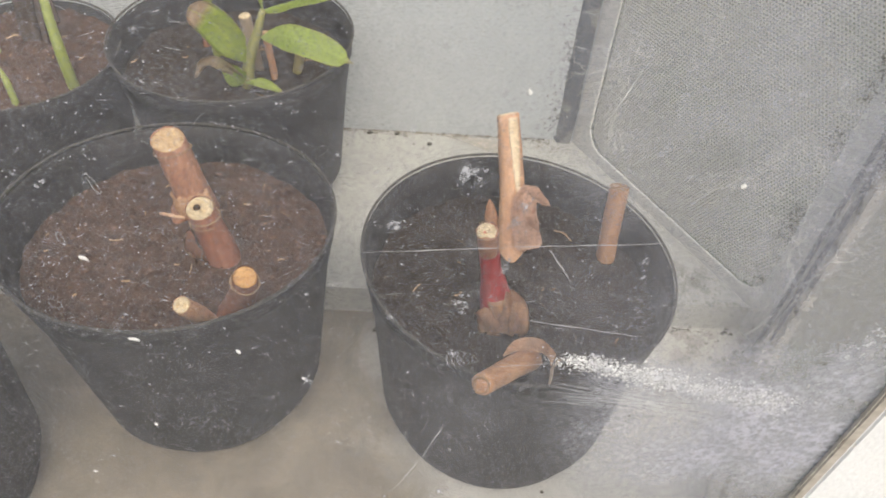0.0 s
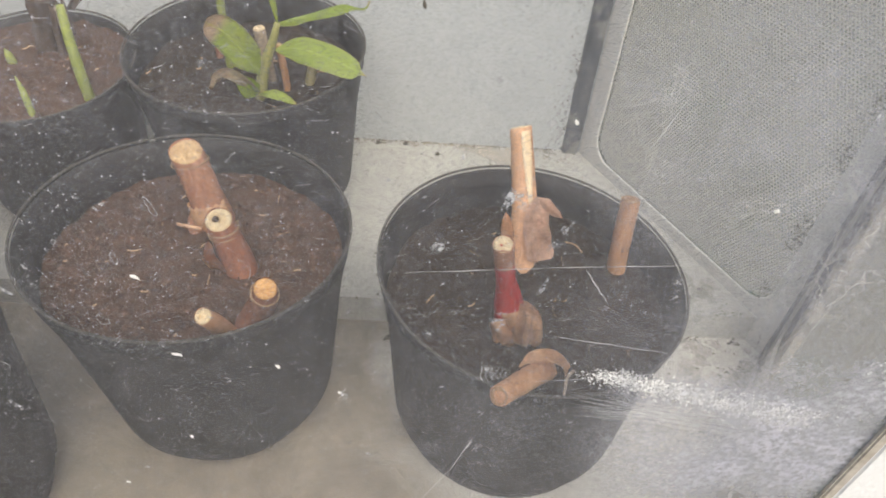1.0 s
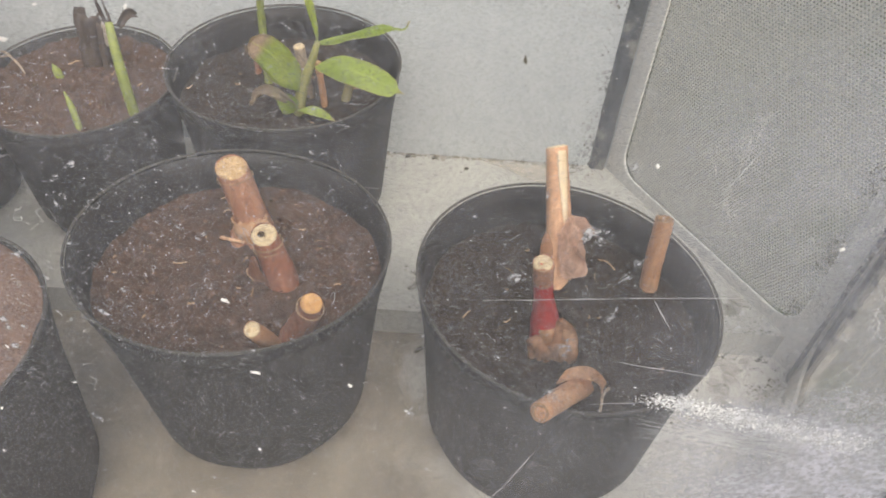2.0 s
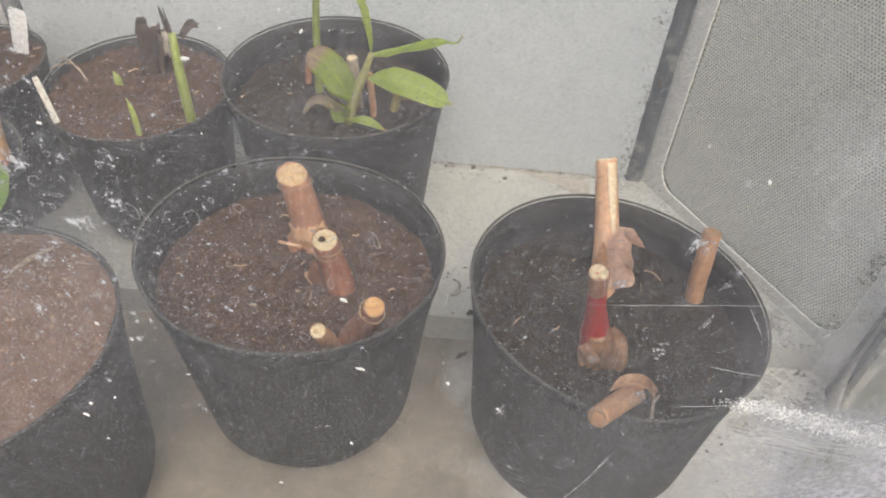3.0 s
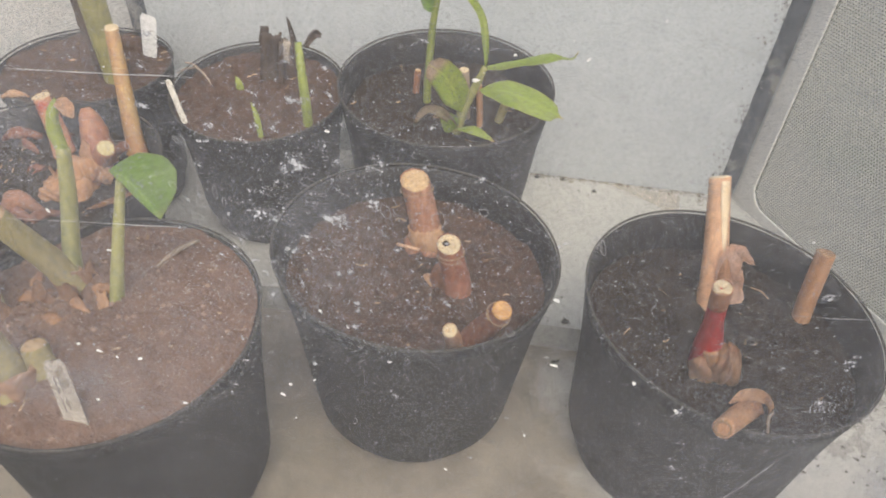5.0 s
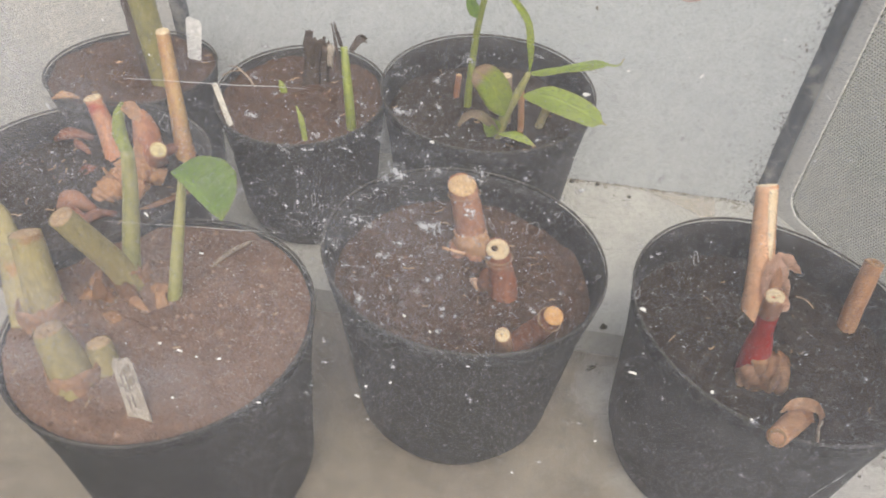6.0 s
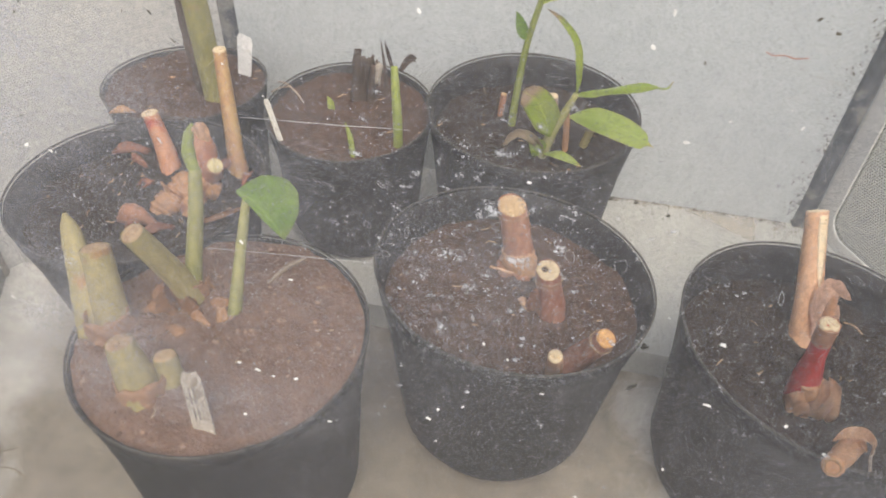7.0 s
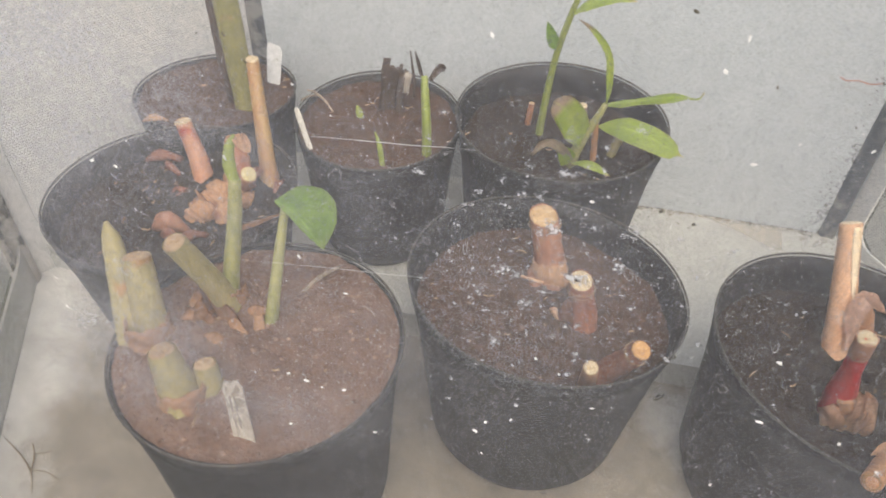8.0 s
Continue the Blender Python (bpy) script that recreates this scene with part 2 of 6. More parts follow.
def leaf_material(name, deep, light, edge, dry=0.84):
    m, nd, lk, b = mat(name, 0.45, 0.4)
    uv = nd.new("ShaderNodeUVMap")
    sep = nd.new("ShaderNodeSeparateXYZ")
    lk.new(uv.outputs[0], sep.inputs[0])
    wave = nd.new("ShaderNodeTexWave")
    wave.inputs["Scale"].default_value, wave.inputs["Distortion"].default_value = 5.0, 1.5
    lk.new(uv.outputs[0], wave.inputs["Vector"])
    n = tex(nd, lk, scale=45)
    c = ramp(nd, lk, n, [(0.35, deep), (0.65, light)])
    c = mix(nd, lk, scale01(nd, lk, wave.outputs["Fac"], 0.2, 0.9, 0.0, 0.3), c, light)
    # dry tip and margin
    a = nd.new("ShaderNodeMath")
    a.operation = "ABSOLUTE"
    s = nd.new("ShaderNodeMath")
    s.operation = "SUBTRACT"
    s.inputs[1].default_value = 0.5
    lk.new(sep.outputs[1], s.inputs[0])
    lk.new(s.outputs[0], a.inputs[0])
    rim = scale01(nd, lk, a.outputs[0], 0.47, 0.5, 0.0, 0.7)
    tip = scale01(nd, lk, sep.outputs[0], dry, dry + 0.12)
    c = mix(nd, lk, mix(nd, lk, 1.0, rim, tip, "LIGHTEN"), c, edge)
    rib = scale01(nd, lk, a.outputs[0], 0.0, 0.03, 0.55, 0.0)
    c = mix(nd, lk, rib, c, tuple(min(1, v * 1.5) for v in light))
    lk.new(c, b.inputs["Base Color"])
    b.inputs["Subsurface Weight"].default_value = 0.1
    b.inputs["Subsurface Radius"].default_value = (0.002, 0.003, 0.001)
    bump(nd, lk, b, wave.outputs["Fac"], 0.25, 0.0006)
    t, x = nd.new("ShaderNodeBsdfTranslucent"), nd.new("ShaderNodeMixShader")
    x.inputs[0].default_value = 0.3
    lk.new(c, t.inputs[0])
    lk.new(b.outputs[0], x.inputs[1]), lk.new(t.outputs[0], x.inputs[2])
    lk.new(x.outputs[0], nd["Material Output"].inputs[0])
    return m


M_LEAF = leaf_material("yellowing_leaf", (0.4, 0.52, 0.11), (0.52, 0.62, 0.17), (0.6, 0.52, 0.24))
M_LEAF_TIP = leaf_material("leaf_with_dead_tip", (0.46, 0.58, 0.11), (0.6, 0.68, 0.17), (0.62, 0.48, 0.33), 0.72)
M_LEAF2 = leaf_material("fresh_leaf", (0.25, 0.41, 0.085), (0.36, 0.52, 0.14), (0.34, 0.44, 0.14))


def pane_material():
    """Clear plastic with a film of dust: patches and fine streaks."""
    m = bpy.data.materials.new("dusty_clear_plastic")
    m.use_nodes = True
    nd, lk = m.node_tree.nodes, m.node_tree.links
    nd.remove(nd["Principled BSDF"])
    out = nd["Material Output"]
    clear = nd.new("ShaderNodeBsdfTransparent")
    clear.inputs[0].default_value = (0.985, 0.985, 0.98, 1)
    gloss = nd.new("ShaderNodeBsdfGlossy")
    gloss.inputs["Roughness"].default_value = 0.12
    m1 = nd.new("ShaderNodeMixShader")
    m1.inputs[0].default_value = 0.035
    lk.new(clear.outputs[0], m1.inputs[1])
    lk.new(gloss.outputs[0], m1.inputs[2])
    dust, thru = nd.new("ShaderNodeBsdfDiffuse"), nd.new("ShaderNodeBsdfTranslucent")
    for s in (dust, thru):
        s.inputs[0].default_value = (0.66, 0.665, 0.73, 1)
    m2 = nd.new("ShaderNodeMixShader")
    m2.inputs[0].default_value = 0.4
    lk.new(dust.outputs[0], m2.inputs[1])
    lk.new(thru.outputs[0], m2.inputs[2])
    broad = tex(nd, lk, scale=9, detail=5)
    blot = tex(nd, lk, scale=170, detail=9)
    grit = tex(nd, lk, scale=560, detail=5)
    grain = tex(nd, lk, scale=2500, detail=2, stretch=(0.4, 1, 1.0), turn=(0, 0.35, 0))
    layers = [scale01(nd, lk, broad, 0.3, 0.72, FILM_LOW, FILM_HIGH), scale01(nd, lk, blot, 0.44, 0.7, 0.0, 0.04),
              scale01(nd, lk, grit, 0.48, 0.74, 0.0, 0.075), scale01(nd, lk, grain, 0.51, 0.72, 0.0, 0.26)]
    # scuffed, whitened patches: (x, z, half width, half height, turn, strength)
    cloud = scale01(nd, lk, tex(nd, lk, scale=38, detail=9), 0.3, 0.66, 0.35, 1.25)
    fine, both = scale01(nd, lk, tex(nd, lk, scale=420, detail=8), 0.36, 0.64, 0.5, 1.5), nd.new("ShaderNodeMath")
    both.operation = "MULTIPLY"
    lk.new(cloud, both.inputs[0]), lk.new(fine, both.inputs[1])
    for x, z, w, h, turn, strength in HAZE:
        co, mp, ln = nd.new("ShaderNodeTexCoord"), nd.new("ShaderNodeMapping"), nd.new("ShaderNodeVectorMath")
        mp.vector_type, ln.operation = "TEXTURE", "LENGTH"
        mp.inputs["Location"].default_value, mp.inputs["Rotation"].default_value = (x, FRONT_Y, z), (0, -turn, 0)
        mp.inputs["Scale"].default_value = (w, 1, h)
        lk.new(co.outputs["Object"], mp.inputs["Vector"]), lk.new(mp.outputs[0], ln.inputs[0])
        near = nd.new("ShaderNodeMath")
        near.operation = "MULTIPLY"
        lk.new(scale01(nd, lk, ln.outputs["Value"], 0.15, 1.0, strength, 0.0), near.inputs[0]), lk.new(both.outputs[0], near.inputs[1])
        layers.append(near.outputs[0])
    total = layers[0]
    for f in layers[1:]:
        s2 = nd.new("ShaderNodeMath")
        s2.use_clamp = True
        lk.new(total, s2.inputs[0]), lk.new(f, s2.inputs[1])
        total = s2.outputs[0]
    m3 = nd.new("ShaderNodeMixShader")
    lk.new(total, m3.inputs[0])
    lk.new(m1.outputs[0], m3.inputs[1])
    lk.new(m2.outputs[0], m3.inputs[2])
    lk.new(m3.outputs[0], out.inputs[0])
    return m


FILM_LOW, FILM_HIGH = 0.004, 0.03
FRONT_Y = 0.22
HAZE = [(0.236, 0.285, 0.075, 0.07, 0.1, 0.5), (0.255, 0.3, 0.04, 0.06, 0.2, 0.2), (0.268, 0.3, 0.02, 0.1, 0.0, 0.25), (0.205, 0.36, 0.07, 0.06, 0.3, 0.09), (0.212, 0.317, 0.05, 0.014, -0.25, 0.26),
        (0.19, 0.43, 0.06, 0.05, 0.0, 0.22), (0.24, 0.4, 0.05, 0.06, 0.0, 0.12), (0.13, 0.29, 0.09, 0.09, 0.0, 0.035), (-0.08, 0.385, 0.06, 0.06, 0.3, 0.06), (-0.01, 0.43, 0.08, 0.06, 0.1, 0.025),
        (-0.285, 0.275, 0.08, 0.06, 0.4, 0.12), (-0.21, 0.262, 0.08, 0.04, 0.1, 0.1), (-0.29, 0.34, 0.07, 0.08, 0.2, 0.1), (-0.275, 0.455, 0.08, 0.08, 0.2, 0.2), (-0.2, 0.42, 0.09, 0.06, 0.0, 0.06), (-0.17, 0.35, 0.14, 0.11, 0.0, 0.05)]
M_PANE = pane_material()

# ---- builders ----
ORIGIN = {}


def thing(name, at, label, category, group="", kind=""):
    ob = new(name)
    ob.location = at
    ob.empty_display_size = 0.02
    ORIGIN[ob] = Vector(at)
    return tagged(ob, label, category, group, kind)


def part(name, bm, material, parent=None, label="", smooth=True, kind=""):
    """Links a bmesh given in world coordinates as one mesh object under its parent."""
    o = ORIGIN.get(parent, Vector((0, 0, 0)))
    bmesh.ops.translate(bm, verts=bm.verts, vec=-o)
    me = bpy.data.meshes.new(name)
    bm.to_mesh(me)
    bm.free()
    if smooth:
        for p in me.polygons:
            p.use_smooth = True
    me.materials.append(material)
    ob = new(name, me)
    ORIGIN[ob] = o
    if parent:
        ob.parent = parent
    return tagged(ob, label, "", "", kind)


def curve(points, n):
    """n points on a smooth line through the given ones."""
    p = [Vector(q) for q in points]
    if len(p) == 2:
        return [p[0].lerp(p[1], i / (n - 1)) for i in range(n)]
    p = [2 * p[0] - p[1], *p, 2 * p[-1] - p[-2]]
    out, segs = [], len(p) - 3
    for i in range(n):
        s = i / (n - 1) * segs
        k = min(int(s), segs - 1)
        t = s - k
        a, b, c, d = p[k : k + 4]
        out.append(0.5 * (2 * b + (c - a) * t + (2 * a - 5 * b + 4 * c - d) * t * t + (3 * b - a - 3 * c + d) * t**3))
    return out


def along(table, s):
    """A value from rows of (place 0..1, value)."""
    return float(np.interp(s, [a for a, _ in table], [b for _, b in table]))


def tube(points, radius, n=14, seg=14, rough=0.04, seed=0, close=(True, True), arc=1.0, turn=0.0, ragged=0.0, ref=None, face=None):
    """A stalk along a line; radius is a number or rows of (place, radius). arc below 1 leaves it open like a husk."""
    rnd = random.Random(seed)
    line = curve(points, n)
    bm = bmesh.new()
    rows = []
    prev = None
    for i, c in enumerate(line):
        d = (line[min(i + 1, n - 1)] - line[max(i - 1, 0)]).normalized()
        u = prev or (Vector(ref) if ref else d.orthogonal())
        u = u - d * u.dot(d)
        u.normalize()
        prev = u
        v = d.cross(u)
        r = radius if isinstance(radius, (int, float)) else along(radius, i / (n - 1))
        row = []
        count = seg if arc >= 1 else seg + 1
        for k in range(count):
            a = turn + 2 * math.pi * arc * k / seg
            w = 1 + rough * noise.noise(Vector((3 * math.cos(a) + seed * 7, 3 * math.sin(a), i * 0.45)))
            lift = ragged * (rnd.random() - 0.3) * d if ragged and i == n - 1 else Vector()
            row.append(bm.verts.new(c + r * w * (math.cos(a) * u + math.sin(a) * v) + lift))
        rows.append(row)
    if face:
        n_cut, top = Vector(face).normalized(), line[-1]
        d = (line[-1] - line[-3]).normalized()
        for row in rows[n // 3 :]:
            for v in row:
                over = (v.co - top).dot(n_cut)
                if over > 0 or row is rows[-1]:
                    v.co -= d * (over / d.dot(n_cut))
    for a, b in zip(rows, rows[1:]):
        m = len(a)
        for k in range(m if arc >= 1 else m - 1):
            bm.faces.new((a[k], a[(k + 1) % m], b[(k + 1) % m], b[k]))
    if arc >= 1:
        if close[0]:
            bm.faces.new(rows[0][::-1])
        if close[1]:
            bm.faces.new(rows[-1])
    return bm


def husk(points, radius, thick=0.0007, **k):
    """An open papery sheath with thickness."""
    bm = tube(points, radius, **k)
    bmesh.ops.recalc_face_normals(bm, faces=bm.faces)
    bmesh.ops.solidify(bm, geom=bm.faces[:], thickness=thick)
    return bm


def bare_strip(points, radius, s0, s1, centre, halves, rise=0.0006, n=22, across=8):
    """A sliver laid on a stalk from s0 to s1 of its length; centre: its place round the stalk, 0 towards the front pane; halves: rows of (place, half angle)."""
    line = curve(points, 48)
    bm = bmesh.new()
    rows = []
    for i in range(n):
        k = s0 + (s1 - s0) * i / (n - 1)
        f = k * 47
        j = min(int(f), 46)
        c, d = line[j].lerp(line[j + 1], f - j), (line[j + 1] - line[j]).normalized()
        u = Vector((0, -1, 0))
        u = (u - d * u.dot(d)).normalized()
        v = d.cross(u)
        if v.x < 0:
            v = -v
        h = along(halves, i / (n - 1)) * (1 + 0.12 * noise.noise(Vector((i * 0.5, 2.0, 0))))
        r = along(radius, k) * 1.05
        rows.append([bm.verts.new(c + (r + rise * (1 - (2 * m / across - 1) ** 2)) * (math.cos(centre + h * (2 * m / across - 1)) * u + math.sin(centre + h * (2 * m / across - 1)) * v)) for m in range(across + 1)])
    for a, b in zip(rows, rows[1:]):
        for m in range(across):
            bm.faces.new((a[m], a[m + 1], b[m + 1], b[m]))
    bmesh.ops.recalc_face_normals(bm, faces=bm.faces)
    bmesh.ops.solidify(bm, geom=bm.faces[:], thickness=0.0008)
    return bm


def cut_disc(top, below, r, pits=(), seed=0, rings=7, seg=20, face=None):
    """The cut end of a stem: an uneven disc just proud of it, with sunken pits (x, y, size, depth) in radii."""
    axis = (Vector(top) - Vector(below)).normalized()
    d = Vector(face).normalized() if face else axis
    u = d.cross(Vector((0, 1, 0))).normalized()
    v = d.cross(u)
    # lengthened where the slanted cut crosses the stem
    u, v = [w - axis * (w.dot(axis)) + axis * (-(w - axis * w.dot(axis)).dot(d) / axis.dot(d)) for w in (u, v)]
    u, v = [w / max(1e-6, (w - axis * w.dot(axis)).length) for w in (u, v)]
    bm = bmesh.new()

    def high(x, y):
        h = 0.0008 + 0.0007 * noise.noise(Vector((x * 4 + seed, y * 4, seed)))
        for px, py, s, dep in pits:
            q = math.hypot(x - px, y - py) / s
            h -= dep * max(0.0, 1 - q**4)
        return h

    centre = bm.verts.new(Vector(top) + high(0, 0) * d)
    last = None
    for i in range(1, rings + 1):
        row = []
        for k in range(seg):
            a, q = 2 * math.pi * k / seg, i / rings
            x, y = q * math.cos(a), q * math.sin(a)
            h = high(x, y) if i < rings else -0.0012
            row.append(bm.verts.new(Vector(top) + r * (x * u + y * v) + h * d))
        for k in range(seg):
            j = (k + 1) % seg
            bm.faces.new((centre, row[k], row[j]) if last is None else (last[k], row[k], row[j], last[j]))
        last = row
    return bm


def leaf(points, width, side, profile=None, lop=1.0, n=16, fold=0.25, wave=0.0, seed=0, thick=0.0004):
    """A leaf blade along a line; side: the way across it; fold: how deep the halves rise from the midrib."""
    line = curve(points, n)
    bm = bmesh.new()
    uvl = bm.loops.layers.uv.new("uv")
    rows, half = [], 4
    profile = profile or [(0, 0.06), (0.12, 0.55), (0.35, 1.0), (0.6, 0.92), (0.82, 0.55), (0.95, 0.18), (1, 0.02)]
    for i, c in enumerate(line):
        s = i / (n - 1)
        d = (line[min(i + 1, n - 1)] - line[max(i - 1, 0)]).normalized()
        w = Vector(side) - d * Vector(side).dot(d)
        w.normalize()
        up = w.cross(d)
        row = []
        for k in range(-half, half + 1):
            q = k / half
            r = width / 2 * along(profile, s) * (1.0 if k >= 0 else lop)
            z = fold * r * abs(q) ** 1.3 + wave * math.sin(9 * s + 2.5 * q + seed) * abs(q)
            row.append((bm.verts.new(c + w * q * r + up * z), (s, (q + 1) / 2)))
        rows.append(row)
    for a, b in zip(rows, rows[1:]):
        for k in range(2 * half):
            quad = (a[k], a[k + 1], b[k + 1], b[k])
            f = bm.faces.new([x[0] for x in quad])
            for loop, x in zip(f.loops, quad):
                loop[uvl].uv = x[1]
    bmesh.ops.solidify(bm, geom=bm.faces[:], thickness=thick)
    return bm


def lathe(profile, at, seg=72, wobble=0.0, seed=0, squash=1.0):
    bm = bmesh.new()
    rows = []
    for r, z in profile:
        row = []
        for k in range(seg):
            a = 2 * math.pi * k / seg
            q = r * (1 + wobble * noise.noise(Vector((math.cos(a) * 1.3 + seed, math.sin(a) * 1.3, z * 3))))
            row.append(bm.verts.new((at[0] + q * math.cos(a), at[1] + q * math.sin(a) * squash, at[2] + z)))
        rows.append(row)
    for a, b in zip(rows, rows[1:]):
        for k in range(seg):
            j = (k + 1) % seg
            bm.faces.new((a[k], a[j], b[j], b[k]))
    return bm


def box(lo, hi, bevel=0.0):
    bm = bmesh.new()
    bmesh.ops.create_cube(bm, size=1)
    bmesh.ops.scale(bm, vec=Vector(hi) - Vector(lo), verts=bm.verts)
    bmesh.ops.translate(bm, vec=(Vector(hi) + Vector(lo)) / 2, verts=bm.verts)
    if bevel:
        bmesh.ops.bevel(bm, geom=bm.edges[:], offset=bevel, segments=2, affect="EDGES")
    return bm


def prism(outline, z0, z1):
    bm = bmesh.new()
    low = [bm.verts.new((x, y, z0)) for x, y in outline]
    top = [bm.verts.new((x, y, z1)) for x, y in outline]
    bm.faces.new(low[::-1]), bm.faces.new(top)
    for k in range(len(low)):
        j = (k + 1) % len(low)
        bm.faces.new((low[k], low[j], top[j], top[k]))
    bmesh.ops.recalc_face_normals(bm, faces=bm.faces)
    return bm


def scatter(verts, faces, material, name, parent=None, label="", smooth=False):
    me = bpy.data.meshes.new(name)
    me.from_pydata(verts, [], faces)
    me.materials.append(material)
    ob = new(name, me)
    if parent:
        ob.parent = parent
        me.transform(Matrix.Translation(-ORIGIN[parent]))
        ORIGIN[ob] = ORIGIN[parent]
    return tagged(ob, label, "", "", "stuff")


# ---- the case: an elongated hexagon, clear in front ----
HIGH = 0.62
BACK, FRONT, STEP = 0.83, 0.22, 0.547
LOW = -0.036
BL, BR, VR, VL, FR, FL = (-0.513, BACK), (0.312, BACK), (0.478, 0.525), (-0.705, 0.53), (0.298, FRONT), (-0.539, FRONT)

ground = part("ground", prism([(-60, -60), (60, -60), (60, 60), (-60, 60)], -0.5, -0.06), M_GROUND, smooth=False)
tagged(ground, "dark mossy ground around the plant case", "ground", "", "structure")


# added pale slab: brightens what shows through the left net
slab = part("pavement", prism([(-6, -3), (-0.78, -3), (-0.78, 5), (-6, 5)], -0.07, -0.05), M_SLAB, smooth=False)
tagged(slab, "pale slab added outside to brighten the left net", "pavement", "", "structure")


def cross_x(p, q, y):
    return p[0] + (q[0] - p[0]) * (y - p[1]) / (q[1] - p[1])


floor = part("floor", prism([(cross_x(BL, VL, STEP), STEP), (cross_x(BR, VR, STEP), STEP), BR, BL], LOW - 0.02, 0.0), M_FLOOR, smooth=False)
tagged(floor, "raised cream base board at the back, speckled with dirt", "floor", "", "structure")
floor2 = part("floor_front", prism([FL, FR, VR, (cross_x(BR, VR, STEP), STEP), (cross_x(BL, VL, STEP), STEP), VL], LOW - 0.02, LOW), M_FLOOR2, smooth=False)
tagged(floor2, "lower greyish base board behind the clear front pane", "floor", "", "structure")
wall = part("wall_back", box((BL[0], BACK, 0), (BR[0], BACK + 0.012, HIGH)), M_WALL, smooth=False)
tagged(wall, "plain pale grey back panel with small dirt marks", "wall", "", "structure")


def side_panel(name, p, q, net, label):
    """A side of the case from p to q: border with a rounded opening, a net with real holes or a cloudy sheet."""
    p, q = Vector((*p, 0)), Vector((*q, 0))
    long = (q - p).length
    u = (q - p) / long
    inward = Vector((-u.y, u.x, 0))
    if inward.dot(Vector((-0.1, 0.52, 0)) - p) < 0:
        inward = -inward
    u0, u1, z0, z1, rad = (0.025 if net else 0.02), long - (0.026 if net else 0.012), 0.014, HIGH - 0.03, 0.03

    def at(a, z, off=0.0):
        return p + u * a + inward * off + Vector((0, 0, z))

    bm = bmesh.new()
    corner = [(0, LOW), (long, LOW), (long, HIGH), (0, HIGH)]
    mid = [(u0 + rad, z0 + rad), (u1 - rad, z0 + rad), (u1 - rad, z1 - rad), (u0 + rad, z1 - rad)]
    loop, arcs = [], []
    for k in range(4):
        arc = []
        for i in range(9):
            a = math.pi * (1 + k / 2 + i / 16)
            arc.append((mid[k][0] + rad * math.cos(a), mid[k][1] + rad * math.sin(a)))
        arcs.append([bm.verts.new(at(*c, 0.003)) for c in arc])
        loop += arc
    outer = [bm.verts.new(at(*c, 0.003)) for c in corner]
    for k in range(4):
        for a, b in zip(arcs[k], arcs[k][1:]):
            bm.faces.new((outer[k], a, b))
        j = (k + 1) % 4
        bm.faces.new((outer[k], arcs[k][-1], arcs[j][0], outer[j]))
    bmesh.ops.recalc_face_normals(bm, faces=bm.faces)
    bmesh.ops.solidify(bm, geom=bm.faces[:], thickness=0.003)
    wall_ob = part(name, bm, M_BORDER if net else M_FROST, smooth=False)
    tagged(wall_ob, label, "wall", "", "structure")
    if not net:
        bk = bmesh.new()
        bk.faces.new([bk.verts.new(at(*c, -0.004)) for c in ((u0 - 0.006, z0 - 0.006), (u1 + 0.006, z0 - 0.006), (u1 + 0.006, z1 + 0.006), (u0 - 0.006, z1 + 0.006))])
        part("sheet", bk, M_SIDE, wall_ob, "cloudy clear plastic sheet", smooth=False)
        return wall_ob
    ring = [at(*c, 0.0045) for c in loop]
    pb = bmesh.new()
    rows = []
    for i, c in enumerate(ring):
        d = (ring[(i + 1) % len(ring)] - ring[i - 1]).normalized()
        v = d.cross(inward)
        rows.append([pb.verts.new(c + 0.0016 * (math.cos(t) * inward + math.sin(t) * v)) for t in [math.pi / 3 * s for s in range(6)]])
    for i in range(len(rows)):
        a, b = rows[i], rows[(i + 1) % len(rows)]
        for s in range(6):
            pb.faces.new((a[s], a[(s + 1) % 6], b[(s + 1) % 6], b[s]))
    part("piping", pb, M_PIPING, wall_ob, "thin whitish edging")
    pu, pz, hole = 0.0038, 0.0034, 0.00114
    verts, faces = [], []
    for j in range(int((z1 - z0) / pz)):
        for i in range(int((u1 - u0) / pu)):
            cu, cz = u0 + pu * (i + 0.5 + 0.5 * (j % 2)), z0 + pz * (j + 0.5)
            du, dz = max(u0 + rad - cu, cu - u1 + rad, 0), max(z0 + rad - cz, cz - z1 + rad, 0)
            if math.hypot(du, dz) > rad - 0.0012:
                continue
            base = len(verts)
            sag = 0.001 * noise.noise(Vector((cu * 9, cz * 9, 1)))
            for s in range(8):
                a = math.pi / 4 * s
                ru, rz = math.cos(a), math.sin(a)
                m = max(abs(ru), abs(rz))
                verts.append(at(cu + pu / 2 * ru / m, cz + pz / 2 * rz / m, 0.0005 + sag)[:])
            for s in range(8):
                a = math.pi / 4 * s
                verts.append(at(cu + hole * math.cos(a), cz + hole * 0.85 * math.sin(a), 0.0005 + sag)[:])
            for s in range(8):
                e = (s + 1) % 8
                faces.append((base + s, base + e, base + 8 + e, base + 8 + s))
    scatter(verts, faces, M_NET, "net", wall_ob, "pale perforated net")
    return wall_ob


side_panel("wall_right_back", BR, VR, True, "slanted side panel with pale perforated net and wide dusty border")
side_panel("wall_left_back", VL, BL, True, "slanted side panel with pale perforated net and wide dusty border")
side_panel("wall_right_front", VR, FR, False, "plain dusty slanted side panel beside the clear pane")
side_panel("wall_left_front", FL, VL, False, "plain dusty slanted side panel beside the clear pane")


